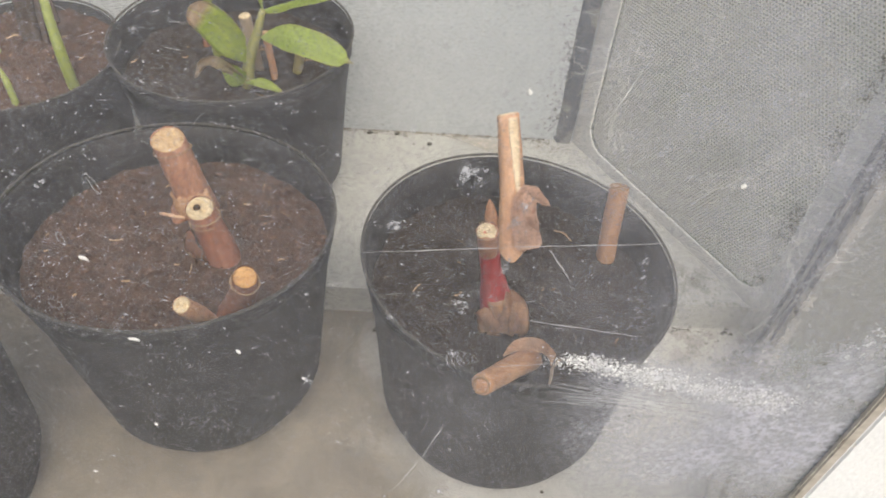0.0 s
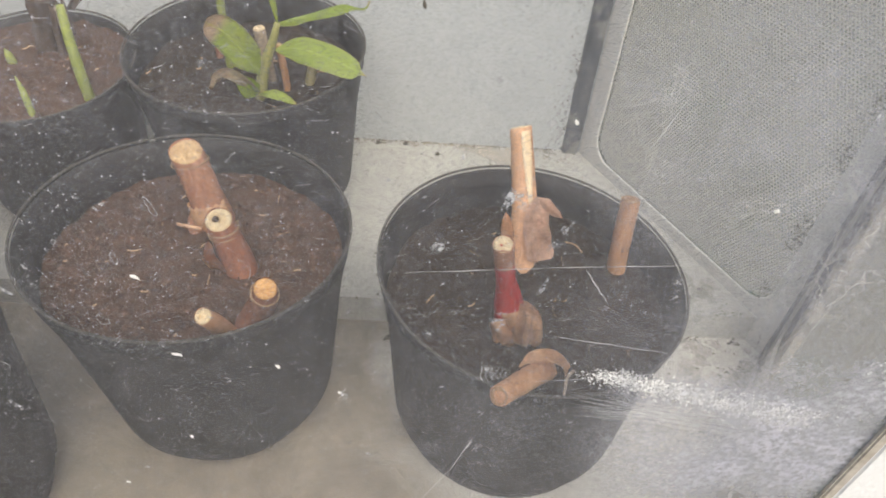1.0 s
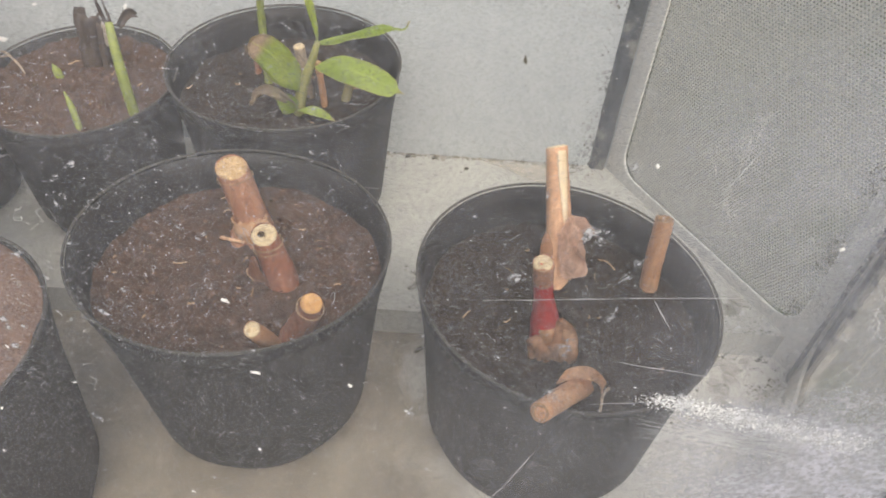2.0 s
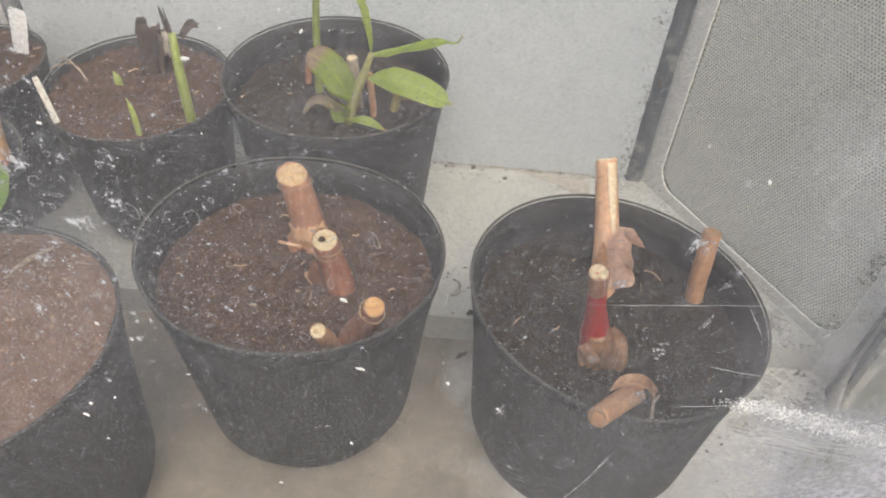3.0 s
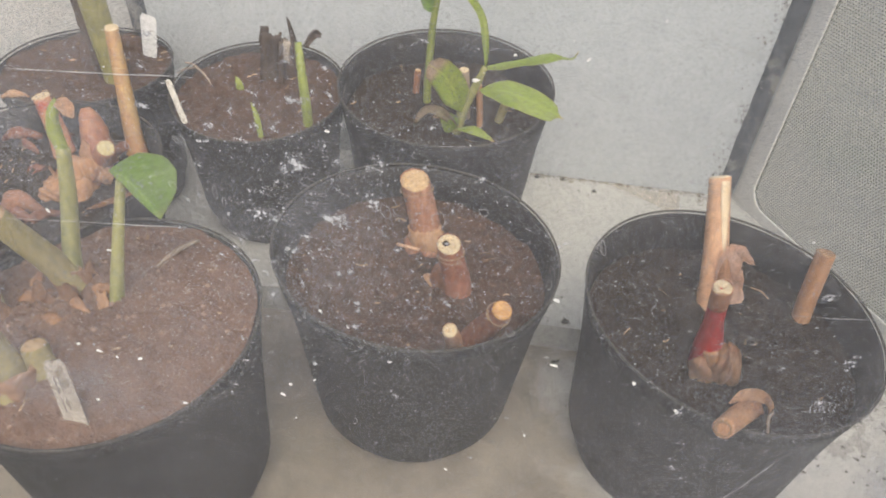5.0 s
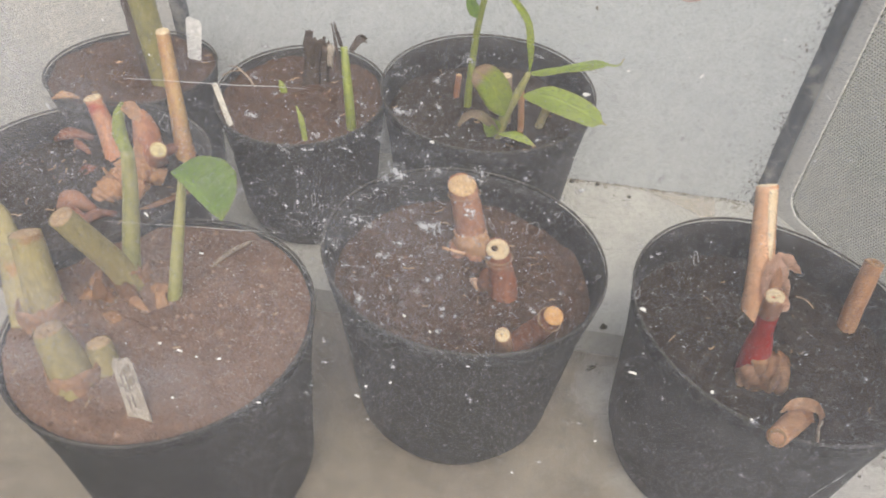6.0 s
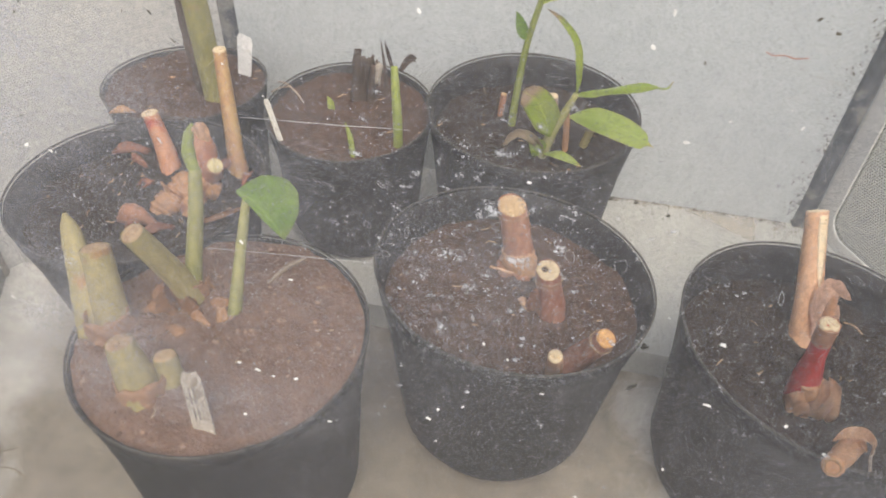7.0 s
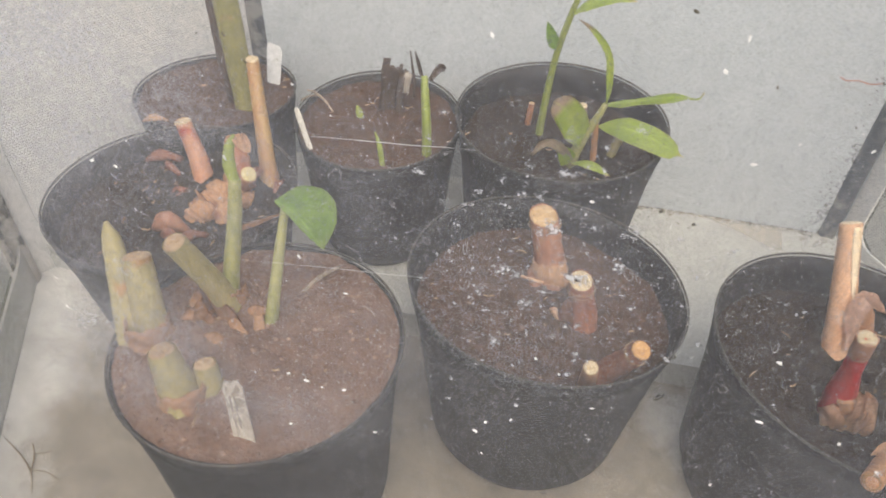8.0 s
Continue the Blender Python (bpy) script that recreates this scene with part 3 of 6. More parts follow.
def seal(x0, x1, y0, y1, label):
    bm = bmesh.new()
    rows = []
    for i in range(41):
        z = LOW + (HIGH - LOW) * i / 40
        w = 0.0012 * noise.noise(Vector((x0 * 9, 3, z * 18)))
        rows.append([bm.verts.new((x + w, y, z)) for x, y in ((x0, y1), (x0 + 0.003, y0), (x1 - 0.003, y0), (x1, y1))])
    for a, b in zip(rows, rows[1:]):
        for k in range(3):
            bm.faces.new((a[k], a[k + 1], b[k + 1], b[k]))
    return tagged(part("trim", bm, M_GASKET), label, "trim", "", "structure")


seal(0.283, 0.306, 0.823, 0.831, "dirty black rubber seal in the back corner")
seal(-0.513, -0.489, 0.823, 0.831, "dirty black rubber seal in the back corner")


def vertex_bar(x, y, out, skin):
    bm = tube([(x, y, LOW), (x, y, HIGH)], 0.011, n=24, seg=8, rough=0.1)
    tagged(part("trim", bm, skin), "grimy vertical corner bar of the case", "trim", "", "structure")
    bm = tube([(x - out * 0.008, y - 0.022, LOW), (x - out * 0.008, y - 0.022, HIGH)], 0.006, n=24, seg=8, rough=0.2)
    tagged(part("trim", bm, M_EDGE), "grimy plastic edging beside the corner bar", "trim", "", "structure")


vertex_bar(VR[0] - 0.004, VR[1] - 0.01, 1, M_GASKET)
vertex_bar(VL[0] + 0.004, VL[1] - 0.01, -1, M_EDGE)

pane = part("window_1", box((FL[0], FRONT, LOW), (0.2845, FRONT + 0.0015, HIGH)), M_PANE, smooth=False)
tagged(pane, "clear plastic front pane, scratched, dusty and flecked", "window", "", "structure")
strip = part("trim", box((0.2795, FRONT - 0.003, LOW), (0.2845, FRONT - 0.0002, HIGH), 0.0008), M_SEAL, smooth=False)
tagged(strip, "brown-stained sealing strip along the pane", "trim", "", "structure")
post = part("corner_post", box((0.2845, FRONT - 0.0032, LOW), (0.345, FRONT + 0.004, HIGH), 0.0012), M_POST, smooth=False)
tagged(post, "white post with coarse textured paint beside the pane", "post", "", "structure")

M_BROWN_CUT = simple("dull_brown_cut", (0.26, 0.14, 0.07), (0.46, 0.29, 0.16), 0.85, 260, 700, 0.7, 0.0008)
M_TAN_CUT = simple("weathered_tan_cut", (0.36, 0.22, 0.12), (0.56, 0.41, 0.25), 0.85, 200, 600, 0.7, 0.0008)
M_LEAF_DRY = leaf_material("withering_leaf", (0.44, 0.36, 0.22), (0.6, 0.52, 0.34), (0.5, 0.4, 0.29), 0.4)
M_TANRED = simple("tan_skin_flushed_red", (0.42, 0.17, 0.09), (0.58, 0.31, 0.18), 0.5, 40, 240, 0.3, 0.0006, stretch=(1, 1, 0.25), third=(30, 0.53, (0.34, 0.05, 0.03)))
M_BUD = simple("reddish_tan_bud", (0.3, 0.1, 0.06), (0.46, 0.23, 0.13), 0.55, 45, 240, 0.4, 0.0008, stretch=(1, 1, 0.3))
M_REDHUSK = simple("red_brown_husk", (0.17, 0.062, 0.042), (0.34, 0.16, 0.105), 0.7, 60, 240, 0.5, 0.0008, stretch=(1, 1, 0.4))
M_TWIG = simple("grey_dry_twig", (0.3, 0.23, 0.17), (0.46, 0.37, 0.29), 0.8, 60, 240, 0.4)
M_SCRAP = simple("brown_sheath_scrap", (0.3, 0.15, 0.08), (0.46, 0.27, 0.16), 0.8, 50, 240, 0.4, 0.0008)
M_REDYEL = simple("mottled_red_yellow_skin", (0.36, 0.16, 0.08), (0.48, 0.33, 0.14), 0.5, 30, 240, 0.3, 0.0006, stretch=(1, 1, 0.3))
M_SHEATH = simple("tan_base_sheath", (0.42, 0.225, 0.12), (0.58, 0.36, 0.21), 0.7, 60, 280, 0.5, 0.0008, stretch=(1, 1, 0.3))
M_SHEATH_DULL = simple("soil_stained_sheath", (0.19, 0.082, 0.054), (0.34, 0.155, 0.1), 0.75, 45, 240, 0.4, 0.0008, stretch=(1, 1, 0.4))
M_SHEATH_RED = simple("dark_red_sheath", (0.24, 0.09, 0.055), (0.4, 0.175, 0.11), 0.5, 45, 240, 0.35, 0.0007, stretch=(1, 1, 0.3))
M_YELLOW = simple("yellow_cut", (0.52, 0.42, 0.19), (0.7, 0.6, 0.34), 0.6, 120, 400, 0.3)
M_STAIN = simple("thin_brown_leaf", (0.74, 0.62, 0.49), (0.8, 0.72, 0.62), 0.8, 60, 300, 0.4)
film(M_STAIN, 0.72)

# ---- pots ----
def soil_mesh(c, r, z, mound, seed, rough=0.004):
    bm = bmesh.new()
    rings, seg = 34, 88
    centre, last = None, None

    def high(x, y, q):
        p = Vector((x * 30 + seed, y * 30, seed))
        h = z + mound * (1 - q * q) + rough * noise.fractal(p, 1.0, 2.0, 4)
        return h + 0.0035 * noise.noise(p * 3.1) + 0.0015 * noise.noise(p * 9)

    centre = bm.verts.new((c[0], c[1], high(c[0], c[1], 0)))
    for i in range(1, rings + 1):
        row, q = [], i / rings
        for k in range(seg):
            a = 2 * math.pi * k / seg
            x, y = c[0] + r * q * math.cos(a), c[1] + r * q * math.sin(a)
            row.append(bm.verts.new((x, y, high(x, y, q))))
        for k in range(seg):
            j = (k + 1) % seg
            bm.faces.new((centre, row[k], row[j]) if last is None else (last[k], row[k], row[j], last[j]))
        last = row
    return bm, high


def plant_pot(c, foot, r, h, base, soil_z, soil_mat, mound, label, seed, crumbs=330, fibres=40, lean=(0.0, 0.0), group="black plant pots"):
    ob = thing("plant_pot", (c[0], c[1], foot), label, "plant pot", group)
    collar, t = 0.022, 0.0018
    f = foot

    def warp(x, y, z):
        """The rim sits a little askew on an upright foot."""
        return z - (z - foot) / (h - foot) * (lean[0] * (x - c[0]) + lean[1] * (y - c[1]))

    def warped(bm):
        for v in bm.verts:
            v.co.z = warp(*v.co)
        return bm

    out = [(base * 0.2, f), (base - 0.004, f), (base, f + 0.005)]
    out += [(base + (r - 0.0035 - base) * s, f + 0.005 + (h - f - collar - 0.005) * s) for s in (0.2, 0.4, 0.6, 0.8, 1.0)]
    out += [(r - 0.0025, h - collar + 0.003), (r - 0.0015, h - 0.004)]
    inner = [(r - t - 0.0015, h - 0.004), (r - 0.004 - t, h - collar), (base + (r - base) * 0.35, f + 0.03)]
    part("body", warped(lathe(out + inner, (c[0], c[1], 0), wobble=0.006, seed=seed)), M_POT, ob)
    lip = [(r - 0.0008 + 0.0011 * math.cos(a), h - 0.0018 + 0.0011 * math.sin(a)) for a in [2 * math.pi * k / 10 for k in range(11)]]
    part("rim", warped(lathe(lip, (c[0], c[1], 0), wobble=0.006, seed=seed)), M_RIM, ob, "scuffed greyish rolled rim")
    s = (soil_z - f) / (h - f)
    rs = min(r - 0.004, base + (r - base) * s - 0.002)
    bm, level = soil_mesh(c, rs, soil_z, mound, seed)

    def high(x, y, q):
        return warp(x, y, level(x, y, q))

    soil = part("soil", warped(bm), soil_mat, ob, "crumbly potting soil")
    rnd = random.Random(seed)
    verts, faces = [], []
    for _ in range(crumbs):
        a, q = rnd.random() * 6.283, math.sqrt(rnd.random()) * 0.97
        x, y = c[0] + rs * q * math.cos(a), c[1] + rs * q * math.sin(a)
        size = 0.0007 + 0.002 * rnd.random() ** 3
        z, b = high(x, y, q) + size * 0.3, len(verts)
        for d in ((1, 0, 0), (-1, 0, 0), (0, 1, 0), (0, -1, 0), (0, 0, 1), (0, 0, -1)):
            verts.append((x + d[0] * size * (0.6 + 0.7 * rnd.random()), y + d[1] * size * (0.6 + 0.7 * rnd.random()), z + d[2] * size * (0.5 + 0.5 * rnd.random())))
        faces += [(b + i, b + j, b + k) for i, j, k in ((0, 2, 4), (2, 1, 4), (1, 3, 4), (3, 0, 4), (2, 0, 5), (1, 2, 5), (3, 1, 5), (0, 3, 5))]
    scatter(verts, faces, crumb_of[soil_mat], "soil_crumbs", soil, "small lumps of soil")
    verts, faces = [], []
    for _ in range(fibres):
        a, q = rnd.random() * 6.283, math.sqrt(rnd.random()) * 0.95
        x, y, w = c[0] + rs * q * math.cos(a), c[1] + rs * q * math.sin(a), rnd.random() * 3.14
        ln, wd = 0.003 + 0.009 * rnd.random() ** 2, 0.00015 + 0.0002 * rnd.random()
        b, bend = len(verts), (rnd.random() - 0.5) * 0.004
        for s in (-1, -0.33, 0.33, 1):
            px = x + math.cos(w) * ln / 2 * s - math.sin(w) * bend * (1 - s * s)
            py = y + math.sin(w) * ln / 2 * s + math.cos(w) * bend * (1 - s * s)
            for e in (-1, 1):
                verts.append((px - math.sin(w) * wd * e, py + math.cos(w) * wd * e, high(px, py, q) + 0.0012 + 0.0006 * e))
        faces += [(b + 2 * i, b + 2 * i + 1, b + 2 * i + 3, b + 2 * i + 2) for i in range(3)]
    scatter(verts, faces, M_FIBRE, "fibres", soil, "pale root fibres and bark shreds")
    return high


def crumb_material(name, dark, light):
    m, nd, lk, b = mat(name, 0.95, 0.15)
    g = nd.new("ShaderNodeNewGeometry")
    c = ramp(nd, lk, g.outputs["Random Per Island"], [(0.0, dark), (0.7, light), (1.0, tuple(min(1, 1.5 * v) for v in light))])
    lk.new(c, b.inputs["Base Color"])
    bump(nd, lk, b, tex(nd, lk, scale=900), 0.6, 0.0008)
    return m


crumb_of = {M_SOIL: crumb_material("brown_crumbs", (0.05, 0.03, 0.022), (0.15, 0.098, 0.075)),
            M_SOIL_DARK: crumb_material("dark_crumbs", (0.017, 0.013, 0.011), (0.066, 0.05, 0.039)),
            M_SOIL_DRY: crumb_material("dry_crumbs", (0.14, 0.085, 0.062), (0.28, 0.185, 0.14))}
M_RIM = simple("scuffed_black_plastic", (0.035, 0.033, 0.032), (0.1, 0.093, 0.083), 0.7, 60, 300, 0.2, 0.0004)

A, B, C, D, E, F, G = (-0.071, 0.458), (0.19, 0.449), (-0.083, 0.709), (-0.289, 0.684), (-0.49, 0.684), (-0.428, 0.478), (-0.278, 0.333)
plant_pot(A, LOW, 0.1205, 0.177, 0.083, 0.139, M_SOIL, 0.004, "black plastic pot of brown soil with four cut-down stems", 3, 900, 36, (0.055, 0.05))
plant_pot(B, LOW, 0.12, 0.161, 0.096, 0.118, M_SOIL_DARK, 0.003, "black plastic pot of dark soil with cut stems and a rhizome", 11, 900, 20, (0.058, -0.018))
plant_pot(C, 0.0, 0.119, 0.192, 0.088, 0.154, M_SOIL_DARK, 0.004, "black plastic pot of dark soil with a leafy shoot", 23, 600, 25, (0.0, -0.06))
plant_pot(D, 0.0, 0.096, 0.1725, 0.072, 0.16, M_SOIL, 0.005, "smaller black pot filled with brown soil and sprouting shoots", 31, 500, 25, (0.0, -0.1))
plant_pot(E, 0.0, 0.094, 0.178, 0.074, 0.17, M_SOIL, 0.006, "black pot in the back corner with one thick green stem", 43, 400, 30)
plant_pot(F, LOW, 0.115, 0.188, 0.068, 0.158, M_SOIL_DARK, 0.006, "black plastic pot with cut red stems and a rhizome", 53, 500, 50)
plant_pot(G, LOW, 0.11, 0.18, 0.085, 0.174, M_SOIL_DRY, 0.012, "black pot brimful of dry soil with green stubs", 61, 900, 20)


# ---- stems and plants ----
def cut_stem(points, radius, label, skin, pith, pits=(), seed=0, rough=0.05, group="cut-down stems", top_r=None, hair=0, face=None):
    ob = thing("plant_stump", points[0], label, "plant stump", group)
    part("stem", tube(points, radius, n=18, seg=20, rough=rough, seed=seed, face=face, close=(True, False)), skin, ob)
    r = top_r or (radius if isinstance(radius, (int, float)) else radius[-1][1])
    line = curve(points, 18)
    part("cut_face", cut_disc(line[-1], line[-3], r * 0.97, pits, seed, face=face), pith, ob, "pale freshly cut end")
    # deep pits get a dark disc that paints in their shade
    if any(p[3] >= 0.006 for p in pits):
        d = (Vector(face) if face else line[-1] - line[-3]).normalized()
        u = d.cross(Vector((0, 1, 0))).normalized()
        for px, py, size, deep in [p for p in pits if p[3] >= 0.006]:
            low = line[-1] + 0.97 * r * (px * u + py * d.cross(u)) - d * 0.0011
            part("hollow", cut_disc(low, low - d, 0.97 * r * size * 0.7, (), seed, 3, 12), M_PIT_SHADE, ob, "dark disc painting the shade inside the pit")
    for i in range(hair):
        rnd = random.Random(seed + i)
        a = rnd.random() * 6.28
        d = (line[-1] - line[-3]).normalized()
        u = d.orthogonal().normalized()
        v = d.cross(u)
        low = 0.006 + 0.004 * rnd.random()
        ring = [line[-1] - d * (low + 0.0004 * k) + (r * 1.1 + 0.001 * k / 8) * (math.cos(a + k * 0.42) * u + math.sin(a + k * 0.42) * v) for k in range(9)]
        part("shred", tube(ring, 0.00035, n=18, seg=5, rough=0), M_FIBRE, ob, "loose peeling fibre")
    return ob


def rhizome(points, radius, seed, n=40, seg=18):
    """A ringed, knobbly underground stem lying on the soil."""
    bm = tube(points, radius, n=n, seg=seg, rough=0.3, seed=seed)
    line = curve(points, n)
    for v in bm.verts:
        k = min(range(n), key=lambda i: (line[i] - v.co).length_squared)
        off = v.co - line[k]
        ring = 0.16 * noise.noise(v.co * 60 + Vector((seed, 0, 0))) + 0.08 * noise.noise(v.co * 170 + Vector((0, seed, 0)))
        v.co = line[k] + off * (1 + ring)
    return bm


# pot A
cut_stem([(-0.0675, 0.4965, 0.14), (-0.073, 0.501, 0.165), (-0.083, 0.507, 0.203)], [(0, 0.0165), (0.15, 0.0158), (0.4, 0.0138), (1, 0.0126)],
         "thick brown cut stem with a pale pithy top", M_BARK, M_CUT, [(0.1, 0.1, 0.25, 0.0008)], 5, hair=3, face=(0.0, -0.2, 0.98))
cut_stem([(-0.033, 0.4425, 0.134), (-0.036, 0.4435, 0.152), (-0.04, 0.444, 0.17), (-0.044, 0.444, 0.191)], [(0, 0.0125), (0.4, 0.0122), (0.75, 0.0105), (1, 0.0098)],
         "red-brown hollow cut stem with a pitted top", M_SHEATH_RED, M_CUT_PALE, [(0.28, -0.12, 0.4, 0.007), (-0.3, 0.1, 0.34, 0.004), (-0.05, -0.45, 0.25, 0.003)], 8, hair=3, face=(0.0, -0.3, 0.95))
cut_stem([(-0.027, 0.382, 0.13), (-0.0285, 0.37, 0.16), (-0.031, 0.354, 0.1905)], [(0, 0.0075), (1, 0.0056)],
         "small orange cut stem beside the pot rim", M_TAN, M_CUT_PALE, [(0.3, 0.1, 0.3, 0.003), (-0.4, 0.1, 0.25, 0.003)], 12)
cut_stem([(-0.02, 0.391, 0.134), (-0.01, 0.391, 0.152), (-0.002, 0.385, 0.172), (0.004, 0.376, 0.195)], [(0, 0.0105), (0.4, 0.0098), (0.8, 0.0085), (1, 0.0078)],
         "bent soil-stained cut stem with a raw orange top", M_SHEATH_DULL, M_CUT_ORANGE, [(0.2, 0.1, 0.2, 0.001)], 15, hair=3)
wrap = thing("dry_husk", (-0.068, 0.497, 0.145), "pale dry husk wrapped round the stem base", "husk")
part("curl", husk([(-0.0675, 0.496, 0.139), (-0.069, 0.4965, 0.149), (-0.0712, 0.4985, 0.161)], [(0, 0.0185), (1, 0.0152)], n=10, seg=26, arc=0.66, turn=-2.9, ragged=0.0035, rough=0.18, seed=12, ref=(0.2, -1, 0)), M_SHEATH, wrap)
part("curl", husk([(-0.068, 0.496, 0.138), (-0.068, 0.496, 0.143), (-0.068, 0.496, 0.147)], [(0, 0.0225), (1, 0.0178)], n=6, seg=26, arc=0.42, turn=-2.3, ragged=0.003, rough=0.3, seed=14, ref=(0.2, -1, 0)), M_BARK, wrap, "torn lower ring")
husk_a = thing("dry_husk", (-0.085, 0.486, 0.148), "curl of dry pale husk beside a cut stem", "husk")
part("curl", husk([(-0.094, 0.484, 0.147), (-0.084, 0.479, 0.15), (-0.073, 0.479, 0.148)], 0.0014, n=12, seg=8, arc=0.55), M_PAPER, husk_a)
chip = thing("bark_chip", (-0.06, 0.445, 0.147), "orange scrap of husk on the soil", "bark chip")
part("chip", tube([(-0.064, 0.452, 0.144), (-0.06, 0.446, 0.148), (-0.056, 0.44, 0.144)], [(0, 0.001), (0.5, 0.0036), (1, 0.001)], seg=8, rough=0.4), M_PAPER, chip)
side = thing("dry_husk", (-0.052, 0.441, 0.15), "dark torn sheath beside the hollow stem", "husk")
part("flap", leaf([(-0.049, 0.437, 0.146), (-0.0505, 0.4345, 0.163), (-0.0515, 0.4335, 0.178)], 0.013, (1, -0.2, 0), [(0, 0.9), (0.4, 1), (0.8, 0.6), (1, 0.15)], fold=0.35, wave=0.0012), M_BARK, side)

# pot B: split stick with husk
stick = thing("plant_stump", (0.191, 0.49, 0.125), "tall tan stick, split pale down one side", "plant stump", "cut-down stems")
CUT_B = (-0.2, 0.45, 0.72)
STALK_B = [(0.191, 0.4835, 0.108), (0.1895, 0.503, 0.14), (0.1862, 0.527, 0.172), (0.1795, 0.551, 0.214)]
STALK_R = [(0, 0.0125), (0.35, 0.0115), (0.6, 0.0104), (1, 0.009)]
part("stalk", tube(STALK_B, STALK_R, n=24, seg=22, rough=0.06, seed=2, face=CUT_B), M_STICK, stick)
part("split_face", bare_strip(STALK_B, STALK_R, 0.5, 0.985, 0.42, [(0, 0.05), (0.2, 0.22), (0.6, 0.38), (0.85, 0.5), (1, 0.42)]), M_WOOD, stick, "bare pale wood")
part("cut_face", cut_disc((0.1795, 0.551, 0.214), (0.1862, 0.527, 0.172), 0.0089, (), 3, face=CUT_B), M_WOOD, stick, "pale cut end")
part("husk", leaf([(0.1975, 0.508, 0.1765), (0.1965, 0.4975, 0.1645), (0.1985, 0.487, 0.1505), (0.2031, 0.478, 0.1335)], 0.024, (1, 0.1, 0.05), [(0, 0.25), (0.08, 0.5), (0.25, 0.8), (0.45, 0.85), (0.6, 0.95), (0.78, 0.9), (0.9, 1.0), (0.97, 0.9), (1, 0.7)], n=24, fold=0.4, wave=0.0028, seed=6), M_HUSK_PALE, stick, "torn papery husk")
part("husk", leaf([(0.196, 0.506, 0.1712), (0.2038, 0.5025, 0.1712), (0.2117, 0.5015, 0.166), (0.2182, 0.5015, 0.1612)], 0.0125, (-0.3, 0.3, 1), [(0, 0.8), (0.3, 1), (0.55, 0.6), (0.8, 0.45), (1, 0.05)], fold=0.35, wave=0.001, seed=9), M_HUSK_PALE, stick, "curled husk tip")
part("husk", leaf([(0.2005, 0.489, 0.161), (0.2052, 0.487, 0.1534), (0.2095, 0.487, 0.1458)], 0.011, (0.9, 0.1, 0.5), [(0, 0.9), (0.5, 0.7), (1, 0.08)], fold=0.3, seed=13), M_HUSK_PALE, stick, "torn tooth of husk")

red = thing("red_shoot", (0.176, 0.42, 0.12), "glossy red shoot with cut top on a knobbly rhizome", "plant stump", "cut-down stems")
part("stem", tube([(0.174, 0.417, 0.118), (0.17, 0.417, 0.15), (0.164, 0.412, 0.18), (0.157, 0.406, 0.218)], [(0, 0.0115), (0.28, 0.0113), (0.6, 0.0075), (1, 0.0064)], n=20, seg=18, rough=0.04, seed=3), M_RED, red)
part("sheath", husk([(0.1608, 0.4095, 0.196), (0.1592, 0.408, 0.207), (0.1575, 0.4065, 0.217)], [(0, 0.0071), (1, 0.0074)], n=10, seg=16, arc=0.98, ragged=0.004, rough=0.05), M_BARK, red, "brown dry sheath")
part("sheath_tip", leaf([(0.163, 0.4165, 0.196), (0.1615, 0.4175, 0.212), (0.1595, 0.419, 0.2245), (0.158, 0.421, 0.2325)], 0.011, (1, 0.1, 0.1), [(0, 0.9), (0.5, 0.8), (0.8, 0.45), (1, 0.05)], fold=-0.5, seed=5), M_STICK, red, "pointed dry sheath behind the cut")
part("cut_face", cut_disc((0.157, 0.406, 0.218), (0.16, 0.408, 0.2), 0.007, [(0.2, 0.2, 0.25, 0.001), (-0.3, -0.1, 0.2, 0.001)], 21), M_CUT_PALE, red, "pale cut end")
part("rhizome", tube([(0.176, 0.411, 0.108), (0.177, 0.411, 0.122), (0.176, 0.412, 0.137), (0.174, 0.414, 0.147)], [(0, 0.007), (0.3, 0.0105), (0.65, 0.0112), (1, 0.0105)], n=14, seg=18, rough=0.3, seed=31), M_RHIZ, red, "tan papery bulb")
part("scale_leaf", leaf([(0.172, 0.399, 0.112), (0.168, 0.3975, 0.124), (0.165, 0.4, 0.136), (0.163, 0.404, 0.144)], 0.021, (1, -0.25, 0.1), [(0, 0.35), (0.3, 0.8), (0.6, 1.0), (0.8, 0.8), (0.92, 0.55), (1, 0.1)], fold=-0.6, wave=0.0035, seed=2), M_PAPER, red, "dry scale leaf")
part("scale_leaf", leaf([(0.181, 0.3975, 0.112), (0.185, 0.397, 0.126), (0.185, 0.4, 0.142), (0.179, 0.405, 0.16)], 0.026, (1, 0.35, -0.1), [(0, 0.3), (0.25, 0.8), (0.5, 1.0), (0.7, 0.75), (0.9, 0.3), (1, 0.05)], fold=-0.7, wave=0.004, seed=4), M_PAPER, red, "pointed dry scale leaf")
part("scale_leaf", leaf([(0.185, 0.4, 0.116), (0.188, 0.4, 0.131), (0.1865, 0.4035, 0.147), (0.1815, 0.4075, 0.161)], 0.017, (0.95, 0.3, 0), [(0, 0.3), (0.3, 0.9), (0.55, 1.0), (0.75, 0.7), (0.92, 0.35), (1, 0.05)], fold=0.45, wave=0.003, seed=16), M_PAPER, red, "dry scale leaf clasping the stem")
